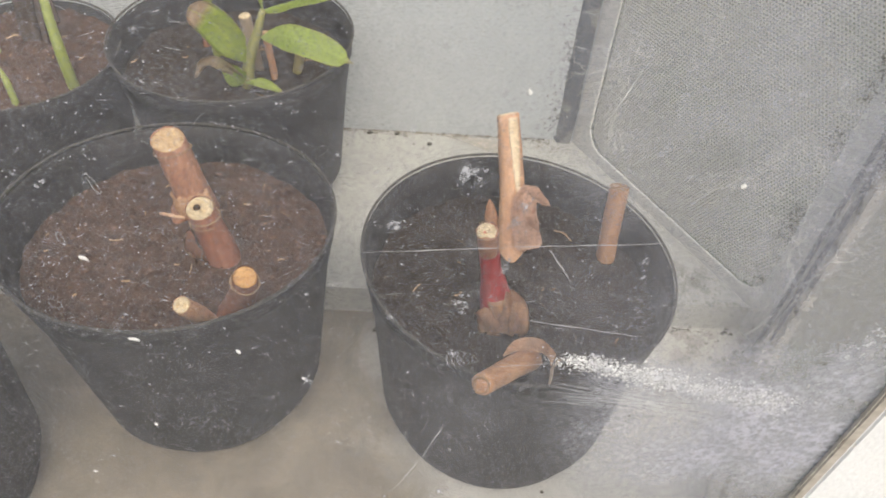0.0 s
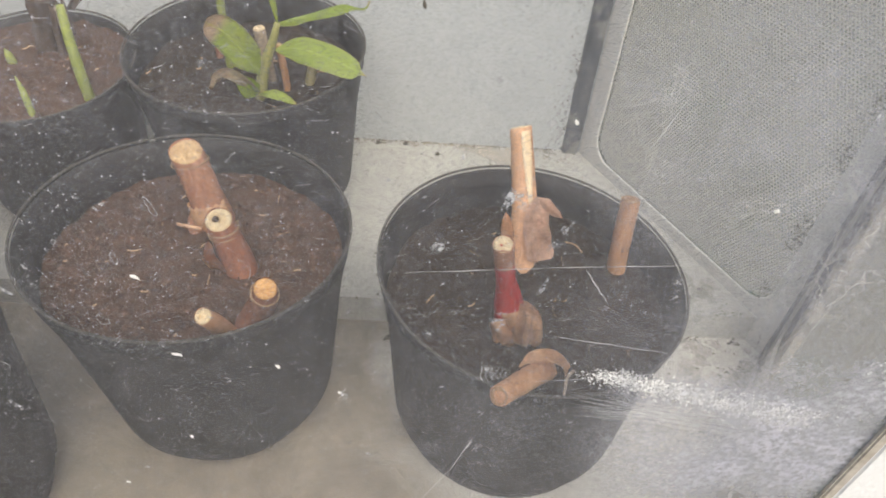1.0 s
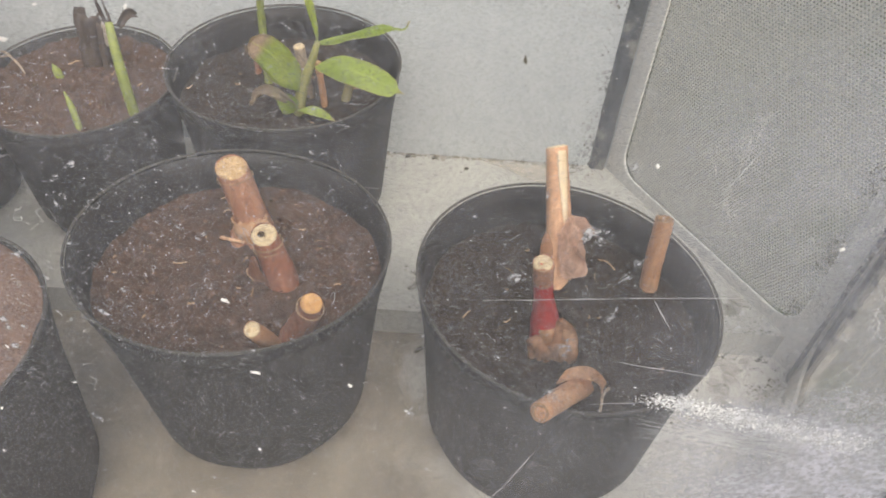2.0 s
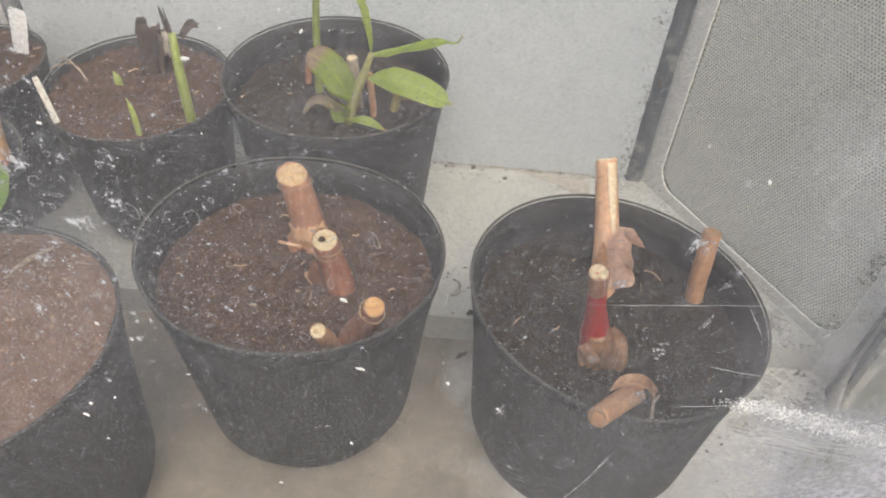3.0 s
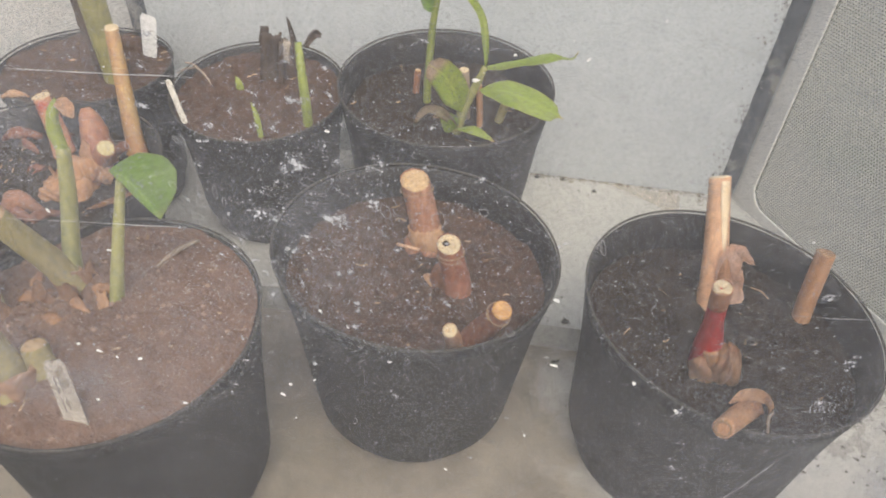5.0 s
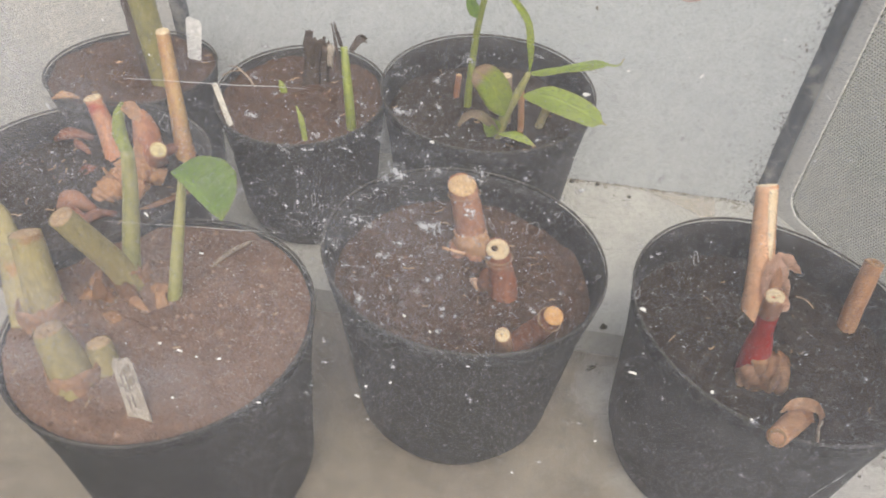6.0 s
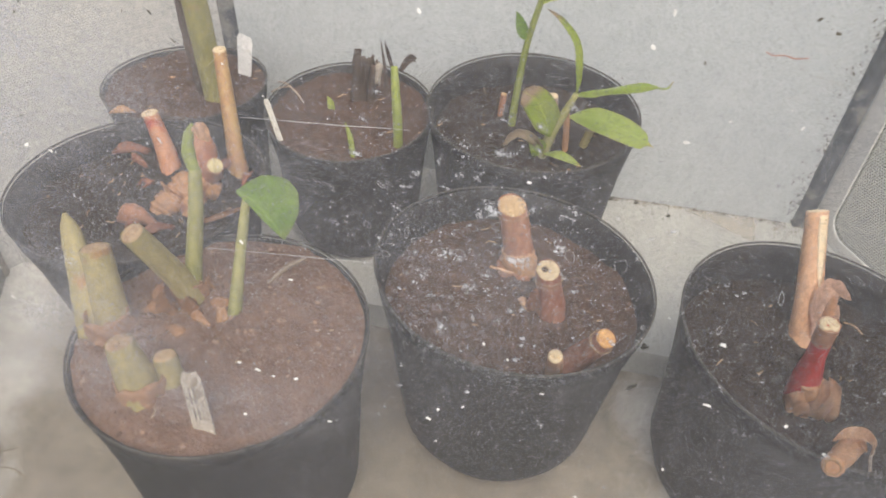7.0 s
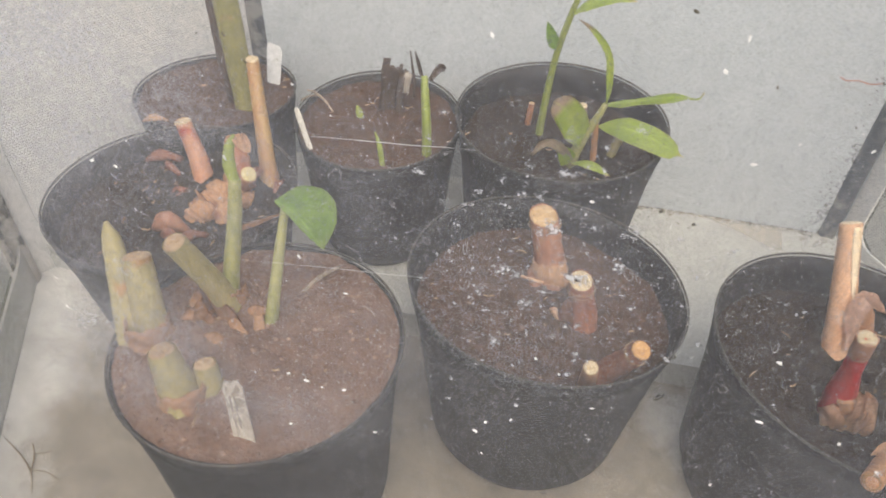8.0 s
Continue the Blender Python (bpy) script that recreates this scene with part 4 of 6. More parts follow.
# folded edge in the pale husk colour, painting a highlight on the bulb
part("scale_leaf", leaf([(0.1835, 0.3965, 0.117), (0.1875, 0.3975, 0.13), (0.1865, 0.4, 0.146)], 0.0055, (1, 0.1, 0), [(0, 0.3), (0.4, 1.0), (0.8, 0.6), (1, 0.05)], fold=-0.4, wave=0.001, seed=18), M_HUSK_PALE, red, "folded scale leaf edge, coloured pale as a highlight")
part("scale_leaf", leaf([(0.176, 0.4, 0.107), (0.175, 0.3955, 0.115), (0.1735, 0.3965, 0.126)], 0.015, (1, 0, 0), [(0, 0.3), (0.4, 1.0), (0.8, 0.6), (1, 0.05)], fold=-0.25, seed=8), M_SHEATH, red, "torn lower scale")

lying = thing("plant_stump", (0.175, 0.34, 0.15), "short tan stub lying on the rim edge, hollow ended", "plant stump", "cut-down stems")
part("stem", tube([(0.194, 0.362, 0.142), (0.175, 0.339, 0.16), (0.155, 0.314, 0.178)], [(0, 0.008), (0.5, 0.0077), (1, 0.0066)], n=16, seg=18, rough=0.06, seed=7), M_TAN, lying)
part("cut_face", cut_disc((0.155, 0.314, 0.178), (0.175, 0.339, 0.16), 0.0065, [(0.0, 0.1, 0.62, 0.006)], 17), M_BROWN_CUT, lying, "hollow brown end")
part("collar", leaf([(0.173, 0.352, 0.156), (0.183, 0.357, 0.1625), (0.196, 0.36, 0.159), (0.206, 0.362, 0.146), (0.209, 0.362, 0.136)], 0.0095, (0.3, 0.9, 0.4), [(0, 0.1), (0.2, 0.8), (0.45, 1.0), (0.7, 0.75), (0.9, 0.9), (1, 0.2)], fold=-0.4, wave=0.001, seed=8), M_PAPER, lying, "peeling papery collar")
part("collar", leaf([(0.185, 0.351, 0.157), (0.193, 0.354, 0.155), (0.2, 0.355, 0.147)], 0.008, (0.3, 0.9, 0.3), [(0, 0.2), (0.5, 1.0), (1, 0.15)], fold=-0.4, seed=9), M_TAN, lying, "torn inner strip")
rootlet = thing("rootlet", (0.206, 0.352, 0.128), "thin pale rootlet curving over the dark soil", "rootlet")
part("root", tube([(0.217, 0.371, 0.13), (0.2105, 0.362, 0.133), (0.2085, 0.354, 0.1325), (0.206, 0.344, 0.131)], [(0, 0.0009), (0.5, 0.0014), (1, 0.0008)], n=14, seg=6, rough=0.25), M_TWIG, rootlet)
cut_stem([(0.272, 0.491, 0.112), (0.271, 0.497, 0.14), (0.271, 0.506, 0.181)], [(0, 0.008), (1, 0.0078)],
         "slim tan stub with a hollow top", M_TAN, M_BROWN_CUT, [(0.1, 0.0, 0.5, 0.003)], 27)
twig = thing("twig", (0.243, 0.502, 0.128), "short pale twig on dark soil", "twig")
part("twig", tube([(0.228, 0.51, 0.127), (0.235, 0.505, 0.129), (0.241, 0.498, 0.127)], 0.0006, n=10, seg=6, rough=0.3), M_FIBRE, twig)

# pot C: leafy shoot
shoot = thing("ginger_shoot", (-0.066, 0.668, 0.155), "young green shoot with lance leaves, brown at the tips", "plant", "green shoots")
part("stem", tube([(-0.066, 0.67, 0.15), (-0.058, 0.668, 0.185), (-0.048, 0.67, 0.21), (-0.04, 0.67, 0.233)], [(0, 0.0065), (0.5, 0.005), (1, 0.0028)], n=16, seg=12, seed=1), M_STALK, shoot)
part("leaf", leaf([(-0.06, 0.657, 0.186), (-0.066, 0.645, 0.212), (-0.077, 0.636, 0.236), (-0.092, 0.629, 0.25)], 0.031, (1, 0.45, 0.6), [(0, 0.06), (0.1, 0.42), (0.35, 0.95), (0.6, 1.0), (0.8, 0.9), (0.93, 0.7), (1, 0.3)], fold=0.2, wave=0.0018, seed=1), M_LEAF_TIP, shoot, "yellow-edged leaf with a brown tip")
part("leaf", leaf([(-0.043, 0.664, 0.209), (-0.02, 0.652, 0.2185), (0.0085, 0.646, 0.2145), (0.031, 0.642, 0.2065), (0.0445, 0.641, 0.2008)], 0.027, (0.15, 0.75, 0.75), [(0, 0.06), (0.1, 0.5), (0.28, 0.95), (0.5, 1.0), (0.68, 0.85), (0.8, 0.6), (0.86, 0.22), (0.92, 0.08), (1, 0.02)], fold=0.18, wave=0.001, seed=2), M_LEAF, shoot, "broad leaf with a dry brown point")
part("leaf", leaf([(-0.038, 0.67, 0.2325), (-0.0188, 0.665, 0.2416), (0.0114, 0.655, 0.2559), (0.0273, 0.65, 0.261), (0.0421, 0.65, 0.2613), (0.0466, 0.65, 0.269)], 0.0125, (0.1, 0.8, 0.6), [(0, 0.3), (0.15, 0.7), (0.25, 0.62), (0.38, 0.95), (0.5, 0.9), (0.6, 0.55), (0.68, 0.15), (0.8, 0.08), (0.9, 0.07), (1, 0.1)], n=30, fold=0.6, wave=0.0012, seed=3), M_LEAF, shoot, "narrow half-rolled leaf")
part("leaf", leaf([(-0.04, 0.67, 0.232), (-0.042, 0.665, 0.26), (-0.048, 0.66, 0.29), (-0.066, 0.654, 0.314), (-0.082, 0.65, 0.325)], 0.0075, (0.8, 0.3, 0.2), fold=0.5, wave=0.0016, seed=4), M_LEAF_TIP, shoot, "narrow drooping leaf with brown end")
part("leaf", leaf([(-0.066, 0.663, 0.164), (-0.074, 0.653, 0.18), (-0.086, 0.65, 0.189), (-0.098, 0.65, 0.182), (-0.108, 0.65, 0.172)], 0.011, (0.5, 0.5, 0.7), fold=0.7, wave=0.003, seed=5), M_LEAF_DRY, shoot, "curled withered leaf")
part("leaf", leaf([(-0.064, 0.66, 0.163), (-0.05, 0.65, 0.172), (-0.036, 0.645, 0.171), (-0.022, 0.64, 0.166)], 0.011, (0.5, 0.8, 0.4), fold=0.35, seed=6), M_LEAF, shoot, "small low leaf")
part("leaf", leaf([(-0.067, 0.662, 0.16), (-0.072, 0.655, 0.174), (-0.081, 0.652, 0.187)], 0.02, (0.7, 0.5, 0.6), fold=0.4, seed=7), M_LEAF, shoot, "small low leaf")
tall = thing("ginger_shoot", (-0.105, 0.718, 0.155), "tall slender green stem with small upper leaves", "plant", "green shoots")
part("stem", tube([(-0.105, 0.718, 0.148), (-0.104, 0.713, 0.19), (-0.099, 0.702, 0.26), (-0.09, 0.69, 0.312), (-0.084, 0.686, 0.335)], [(0, 0.0046), (0.5, 0.0036), (1, 0.0026)], n=20, seg=12), M_SPROUT, tall)
part("leaf", leaf([(-0.099, 0.697, 0.272), (-0.106, 0.692, 0.286), (-0.112, 0.688, 0.304)], 0.013, (0.7, 0.5, 0.3), fold=0.4, seed=8), M_LEAF2, tall, "small pointed leaf")
part("leaf", leaf([(-0.09, 0.69, 0.312), (-0.078, 0.688, 0.325), (-0.05, 0.688, 0.336), (-0.03, 0.688, 0.333)], 0.017, (0.2, 0.9, 0.4), fold=0.3, seed=9), M_LEAF, tall, "yellow-green upper leaf")
cut_stem([(-0.058, 0.694, 0.15), (-0.06, 0.691, 0.185), (-0.063, 0.689, 0.217)], 0.0058, "thin grey-brown cut stub among green leaves", M_TWIG, M_CUT_PALE, (), 41)
cut_stem([(-0.04, 0.684, 0.15), (-0.043, 0.687, 0.18), (-0.046, 0.69, 0.201)], 0.0035, "short withered stub among green leaves", M_TAN, M_CUT, (), 42)
cut_stem([(-0.121, 0.735, 0.15), (-0.12, 0.735, 0.17), (-0.119, 0.736, 0.186)], 0.0036, "short dry stub behind the green shoot", M_BARK, M_CUT, (), 44)
cut_stem([(-0.022, 0.7, 0.15), (-0.017, 0.7, 0.172), (-0.012, 0.698, 0.19)], 0.0048, "greenish stub low in the pot", M_STALK_Y, M_CUT, (), 45)

# pot D: sprouts and dead stump
sprout = thing("green_sprout", (-0.216, 0.633, 0.16), "bright green pointed shoot rising from soil", "plant", "green shoots")
part("stem", tube([(-0.222, 0.644, 0.15), (-0.222, 0.642, 0.185), (-0.226, 0.65, 0.22), (-0.23, 0.66, 0.242)], [(0, 0.0052), (0.4, 0.005), (1, 0.0036)], n=16, seg=12), M_SPROUT, sprout)
part("blade", leaf([(-0.228, 0.655, 0.234), (-0.236, 0.664, 0.25), (-0.243, 0.671, 0.264)], 0.0045, (1, 0, 0.3), fold=0.7), M_OLDSTUMP, sprout, "thin dark blade")
part("dry_leaf", husk([(-0.224, 0.664, 0.236), (-0.216, 0.672, 0.246), (-0.211, 0.678, 0.243)], [(0, 0.003), (0.6, 0.005), (1, 0.002)], n=10, seg=8, arc=0.5, ragged=0.004), M_OLDSTUMP, sprout, "shrivelled dark leaf")
for pts, r, lab in (([(-0.2645, 0.615, 0.15), (-0.27, 0.623, 0.173), (-0.277, 0.631, 0.184)], 0.003, "small green sprout just breaking the soil"),
                    ([(-0.3115, 0.687, 0.15), (-0.314, 0.689, 0.17), (-0.317, 0.69, 0.178)], 0.0042, "tiny yellow-green bud in the soil")):
    o = thing("green_sprout", pts[0], lab, "plant", "green shoots")
    part("stem", tube(pts, [(0, r), (0.5, r), (1, r * 0.15)], n=10, seg=10), M_SPROUT, o)
old = thing("dead_stump", (-0.28, 0.712, 0.16), "dark rotten hollow stump with ragged top", "plant stump")
part("husk", husk([(-0.288, 0.711, 0.15), (-0.285, 0.713, 0.19), (-0.281, 0.716, 0.222)], [(0, 0.009), (0.6, 0.0098), (1, 0.0112)], n=14, seg=16, arc=0.8, turn=1.2, ragged=0.006, rough=0.3, seed=5, thick=0.0012), M_OLDSTUMP, old)
part("husk", husk([(-0.272, 0.712, 0.152), (-0.269, 0.713, 0.185), (-0.265, 0.715, 0.215)], [(0, 0.0065), (0.6, 0.006), (1, 0.0065)], n=12, seg=12, arc=0.6, turn=0.4, ragged=0.006, rough=0.3, seed=7), M_OLDSTUMP, old)
part("husk", husk([(-0.263, 0.71, 0.19), (-0.262, 0.709, 0.203), (-0.26, 0.708, 0.214)], [(0, 0.003), (1, 0.0045)], n=8, seg=10, arc=0.6, turn=-1.4, ragged=0.008, rough=0.25, seed=6), M_TAG_DIRTY, old, "pale torn inner husk")
part("spike", tube([(-0.252, 0.706, 0.19), (-0.254, 0.709, 0.215), (-0.2585, 0.712, 0.243)], [(0, 0.0024), (0.5, 0.002), (1, 0.0005)], n=12, seg=8, rough=0.2, seed=3), M_OLDSTUMP, old, "thin dead spike")
twig3 = thing("twig", (-0.366, 0.702, 0.168), "forked pale dry twig on brown soil", "twig")
part("twig", tube([(-0.39, 0.7205, 0.171), (-0.376, 0.711, 0.175), (-0.358, 0.697, 0.173), (-0.344, 0.683, 0.169)], [(0, 0.0009), (0.6, 0.0014), (1, 0.0009)], n=14, seg=6, rough=0.3), M_TWIG, twig3)
part("side_twig", tube([(-0.37, 0.707, 0.174), (-0.381, 0.701, 0.174), (-0.388, 0.694, 0.171)], 0.0008, n=8, seg=6, rough=0.3), M_TWIG, twig3)


# ---- labels ----
def plant_label(corners, label, material, bars=0):
    """A thin plastic tag: foot left, foot right, top right, top left, with a cut-off top."""
    fl, fr, tr, tl = [Vector(c) for c in corners]
    ob = thing("plant_label", (fl + fr) / 2, label, "plant label", "plant labels")
    bm = bmesh.new()
    rows = []
    for i in range(13):
        s = i / 12
        w = 1.0 if s < 0.94 else 1.0 - (s - 0.94) * 5
        a, b = fl.lerp(tl, s), fr.lerp(tr, s)
        m = (a + b) / 2
        rows.append([bm.verts.new(m + (q - m) * w) for q in (a, a.lerp(b, 0.5), b)])
    for a, b in zip(rows, rows[1:]):
        for k in (0, 1):
            bm.faces.new((a[k], a[k + 1], b[k + 1], b[k]))
    bmesh.ops.recalc_face_normals(bm, faces=bm.faces)
    n = (fr - fl).cross(tl - fl).normalized()
    if n.y > 0:
        n = -n
    bmesh.ops.solidify(bm, geom=bm.faces[:], thickness=0.0009)
    tag = part("tag", bm, material, ob, smooth=False)
    for k in range(bars):
        q = 0.25 + 0.22 * k
        b = bmesh.new()
        for s0, s1 in ((0.35, 0.52), (0.58, 0.8)):
            vs = []
            for s, e in ((s0, q), (s1, q), (s1, q + 0.07), (s0, q + 0.07)):
                vs.append(b.verts.new(fl.lerp(tl, s).lerp(fr.lerp(tr, s), e) + n * 0.0012))
            b.faces.new(vs)
        part("writing", b, M_INK, tag, "faded unreadable writing", smooth=False)
    return ob


plant_label([(-0.257, 0.245, 0.166), (-0.243, 0.247, 0.168), (-0.253, 0.262, 0.222), (-0.266, 0.26, 0.22)], "whitish weathered plant tag with faded writing", M_TAG_DIRTY, 2)
plant_label([(-0.442, 0.721, 0.164), (-0.425, 0.718, 0.164), (-0.43, 0.75, 0.207), (-0.449, 0.75, 0.213)], "clean white plant tag in the corner pot", M_TAG)
plant_label([(-0.3515, 0.618, 0.155), (-0.3475, 0.6225, 0.155), (-0.3685, 0.644, 0.192), (-0.373, 0.64, 0.192)], "chipped white wooden tag at the pot edge", M_TAG_WOOD)

# pot E: thick stem
big = thing("tall_plant", (-0.442, 0.66, 0.165), "thick green stem with dry brown sheath reaching upward", "plant", "green shoots")
part("stem", tube([(-0.44, 0.66, 0.155), (-0.443, 0.662, 0.24), (-0.446, 0.663, 0.32), (-0.45, 0.664, 0.5)], [(0, 0.0125), (0.4, 0.0135), (1, 0.0125)], n=22, seg=18, rough=0.04), M_STALK_OLD, big)
part("sheath", husk([(-0.456, 0.668, 0.17), (-0.458, 0.67, 0.25), (-0.46, 0.672, 0.33)], [(0, 0.009), (0.5, 0.013), (1, 0.012)], n=16, seg=12, arc=0.5, turn=1.8, rough=0.2, ragged=0.01), M_OLDSTUMP, big, "dry brown sheath")
for k, (x, y, z, ln, a) in enumerate([(-0.51, 0.69, 0.168, 0.04, 0.1), (-0.52, 0.6, 0.176, 0.028, 0.3), (-0.478, 0.645, 0.168, 0.03, 0.9), (-0.54, 0.655, 0.167, 0.022, 1.7)]):
    o = thing("bark_chip", (x, y, z), "curled orange-brown scrap of dead sheath", "bark chip", "scraps of dead sheath")
    dx, dy = math.cos(a) * ln / 2, math.sin(a) * ln / 2
    part("chip", husk([(x - dx, y - dy, z), (x, y, z + 0.004), (x + dx, y + dy, z)], [(0, 0.001), (0.5, 0.0045), (1, 0.001)], n=10, seg=8, arc=0.5, turn=0.6, seed=k, rough=0.3), M_SHEATH, o)

# pot F: cut red stems on a rhizome
cut_stem([(-0.364, 0.545, 0.15), (-0.378, 0.573, 0.195), (-0.402, 0.619, 0.256)], [(0, 0.012), (0.25, 0.0085), (1, 0.0066)], "long tan and yellow cut stem", M_REDYEL, M_CUT_PALE, (), 51, face=(0.0, 0.0, 1.0))
cut_stem([(-0.424, 0.522, 0.15), (-0.44, 0.545, 0.172), (-0.472, 0.579, 0.195)], [(0, 0.0115), (1, 0.0078)], "leaning red cut stem with pale top", M_TANRED, M_CUT_PALE, (), 52, face=(-0.2, 0.1, 0.97))
rhz = thing("rhizome", (-0.39, 0.5, 0.16), "knobbly tan rhizome with yellow cut end and dry husks", "rhizome")
part("root", rhizome([(-0.366, 0.505, 0.165), (-0.383, 0.499, 0.176), (-0.395, 0.488, 0.168), (-0.405, 0.475, 0.162), (-0.412, 0.462, 0.152)], [(0, 0.009), (0.3, 0.0155), (0.55, 0.0165), (0.8, 0.013), (1, 0.006)], 61, n=60), M_RHIZ, rhz)
part("root", rhizome([(-0.386, 0.497, 0.16), (-0.384, 0.482, 0.165), (-0.378, 0.468, 0.158)], [(0, 0.011), (0.5, 0.012), (1, 0.005)], 63, n=26), M_RHIZ, rhz)
part("bud", tube([(-0.376, 0.509, 0.176), (-0.381, 0.519, 0.2), (-0.388, 0.528, 0.222)], [(0, 0.0145), (0.5, 0.0125), (0.85, 0.0085), (1, 0.004)], n=14, seg=14, rough=0.15, seed=71), M_BUD, rhz, "reddish sheathed bud")
part("scale", leaf([(-0.372, 0.492, 0.166), (-0.377, 0.494, 0.184), (-0.383, 0.505, 0.205)], 0.022, (1, 0.2, 0), [(0, 0.5), (0.4, 1.0), (0.75, 0.7), (1, 0.05)], fold=-0.5, wave=0.0016, seed=3), M_PAPER, rhz, "dry scale leaf")
part("scale", leaf([(-0.395, 0.473, 0.158), (-0.399, 0.474, 0.174), (-0.409, 0.482, 0.186)], 0.02, (0.9, -0.4, 0.2), [(0, 0.5), (0.4, 1.0), (0.75, 0.6), (1, 0.05)], fold=-0.5, wave=0.002, seed=5), M_PAPER, rhz, "dry scale leaf")
part("cut_face", cut_disc((-0.3595, 0.499, 0.2015), (-0.37, 0.507, 0.186), 0.0078, (), 72), M_YELLOW, rhz, "yellow cut end")
part("stub", tube([(-0.37, 0.507, 0.186), (-0.3595, 0.499, 0.2015)], [(0, 0.0105), (1, 0.0078)], n=6, seg=14, seed=73), M_BUD, rhz)
part("husk", husk([(-0.436, 0.446, 0.162), (-0.42, 0.446, 0.174), (-0.402, 0.45, 0.162)], [(0, 0.003), (0.5, 0.011), (1, 0.003)], n=10, seg=10, arc=0.5, turn=0.5, rough=0.3), M_BARK, rhz, "dry curled husk")
for k, (x, y, a, ln) in enumerate([(-0.485, 0.55, 0.3, 0.036), (-0.466, 0.535, -0.4, 0.024), (-0.448, 0.556, 1.1, 0.026), (-0.376, 0.548, 0.7, 0.03), (-0.392, 0.538, -0.3, 0.022), (-0.395, 0.44, 0.6, 0.03), (-0.412, 0.436, -0.2, 0.026), (-0.352, 0.538, 1.6, 0.024), (-0.44, 0.5, 0.9, 0.022)]):
    o = thing("dry_husk", (x, y, 0.16), "ragged red-brown husk lying on dark soil", "husk", "loose husks")
    dx, dy = math.cos(a) * ln / 2, math.sin(a) * ln / 2
    part("shell", husk([(x - dx, y - dy, 0.162), (x, y, 0.169), (x + dx, y + dy, 0.163)], [(0, 0.0015), (0.4, 0.006), (1, 0.0025)], n=12, seg=9, arc=0.4, turn=0.5 + 0.3 * (k % 3), seed=k + 40, rough=0.4, ragged=0.004), M_REDHUSK, o)
dead = thing("dead_leaf", (-0.345, 0.468, 0.168), "narrow dead brown leaf across the soil", "dead leaf")
part("blade", leaf([(-0.365, 0.455, 0.166), (-0.345, 0.466, 0.172), (-0.322, 0.482, 0.176)], 0.007, (-0.5, 0.8, 0.2), fold=0.5), M_DEADLEAF, dead)

# pot G: stubs and leaf stalks
cut_stem([(-0.352, 0.308, 0.155), (-0.36, 0.322, 0.19), (-0.368, 0.338, 0.236)], [(0, 0.0145), (0.5, 0.012), (1, 0.0105)], "thick yellow-green cut stub", M_STALK_Y, M_TAN_CUT, [(0.3, 0.1, 0.25, 0.002), (-0.3, 0.1, 0.25, 0.002)], 81)
point = thing("plant_stump", (-0.372, 0.305, 0.155), "tall split leaf sheath with pointed dry tip", "plant stump", "cut-down stems")
part("sheath", husk([(-0.368, 0.302, 0.155), (-0.382, 0.328, 0.19), (-0.398, 0.352, 0.224), (-0.406, 0.362, 0.242)], [(0, 0.0135), (0.5, 0.01), (0.85, 0.006), (1, 0.0015)], n=18, seg=14, arc=0.55, turn=2.2, thick=0.0018, rough=0.1), M_STALK_Y, point)
cut_stem([(-0.308, 0.356, 0.165), (-0.316, 0.35, 0.205), (-0.329, 0.333, 0.262)], [(0, 0.0115), (0.5, 0.0095), (1, 0.0085)], "leaning yellow-green cut stub with pitted end", M_STALK_Y, M_TAN_CUT, [(0.3, 0.2, 0.25, 0.002), (-0.3, 0.0, 0.25, 0.002)], 83)
cut_stem([(-0.302, 0.264, 0.155), (-0.308, 0.268, 0.19), (-0.314, 0.272, 0.222)], [(0, 0.0165), (0.6, 0.0125), (1, 0.0092)], "stout pale green cut stub with pitted brown top", M_STALK_Y, M_TAN_CUT, [(0.35, 0.0, 0.25, 0.003), (-0.35, 0.0, 0.25, 0.003)], 84)
cut_stem([(-0.288, 0.274, 0.158), (-0.291, 0.279, 0.18), (-0.294, 0.284, 0.2)], [(0, 0.011), (1, 0.008)], "short yellowish side stub", M_STALK_Y, M_CUT, (), 85)
lily = thing("arum_plant", (-0.312, 0.352, 0.165), "upright green leaf stalk with a furled new leaf", "plant", "green shoots")
part("stalk", tube([(-0.313, 0.349, 0.155), (-0.311, 0.36, 0.2), (-0.307, 0.377, 0.25), (-0.305, 0.386, 0.283)], [(0, 0.0105), (0.25, 0.0068), (1, 0.0045)], n=18, seg=14, rough=0.03), M_STALK, lily)
part("furled_leaf", tube([(-0.305, 0.386, 0.277), (-0.309, 0.389, 0.293), (-0.308, 0.392, 0.306), (-0.304, 0.394, 0.316)], [(0, 0.0038), (0.35, 0.0048), (0.75, 0.0034), (1, 0.001)], n=16, seg=12, rough=0.1), M_SPROUT, lily, "furled yellow-green leaf")
part("bract", leaf([(-0.3045, 0.393, 0.3145), (-0.2975, 0.391, 0.3135), (-0.291, 0.389, 0.307)], 0.011, (0.2, 0.6, 0.8), [(0, 0.4), (0.4, 1.0), (0.75, 0.8), (1, 0.2)], fold=0.4, wave=0.0012), M_PAPER, lily, "papery brown bract")
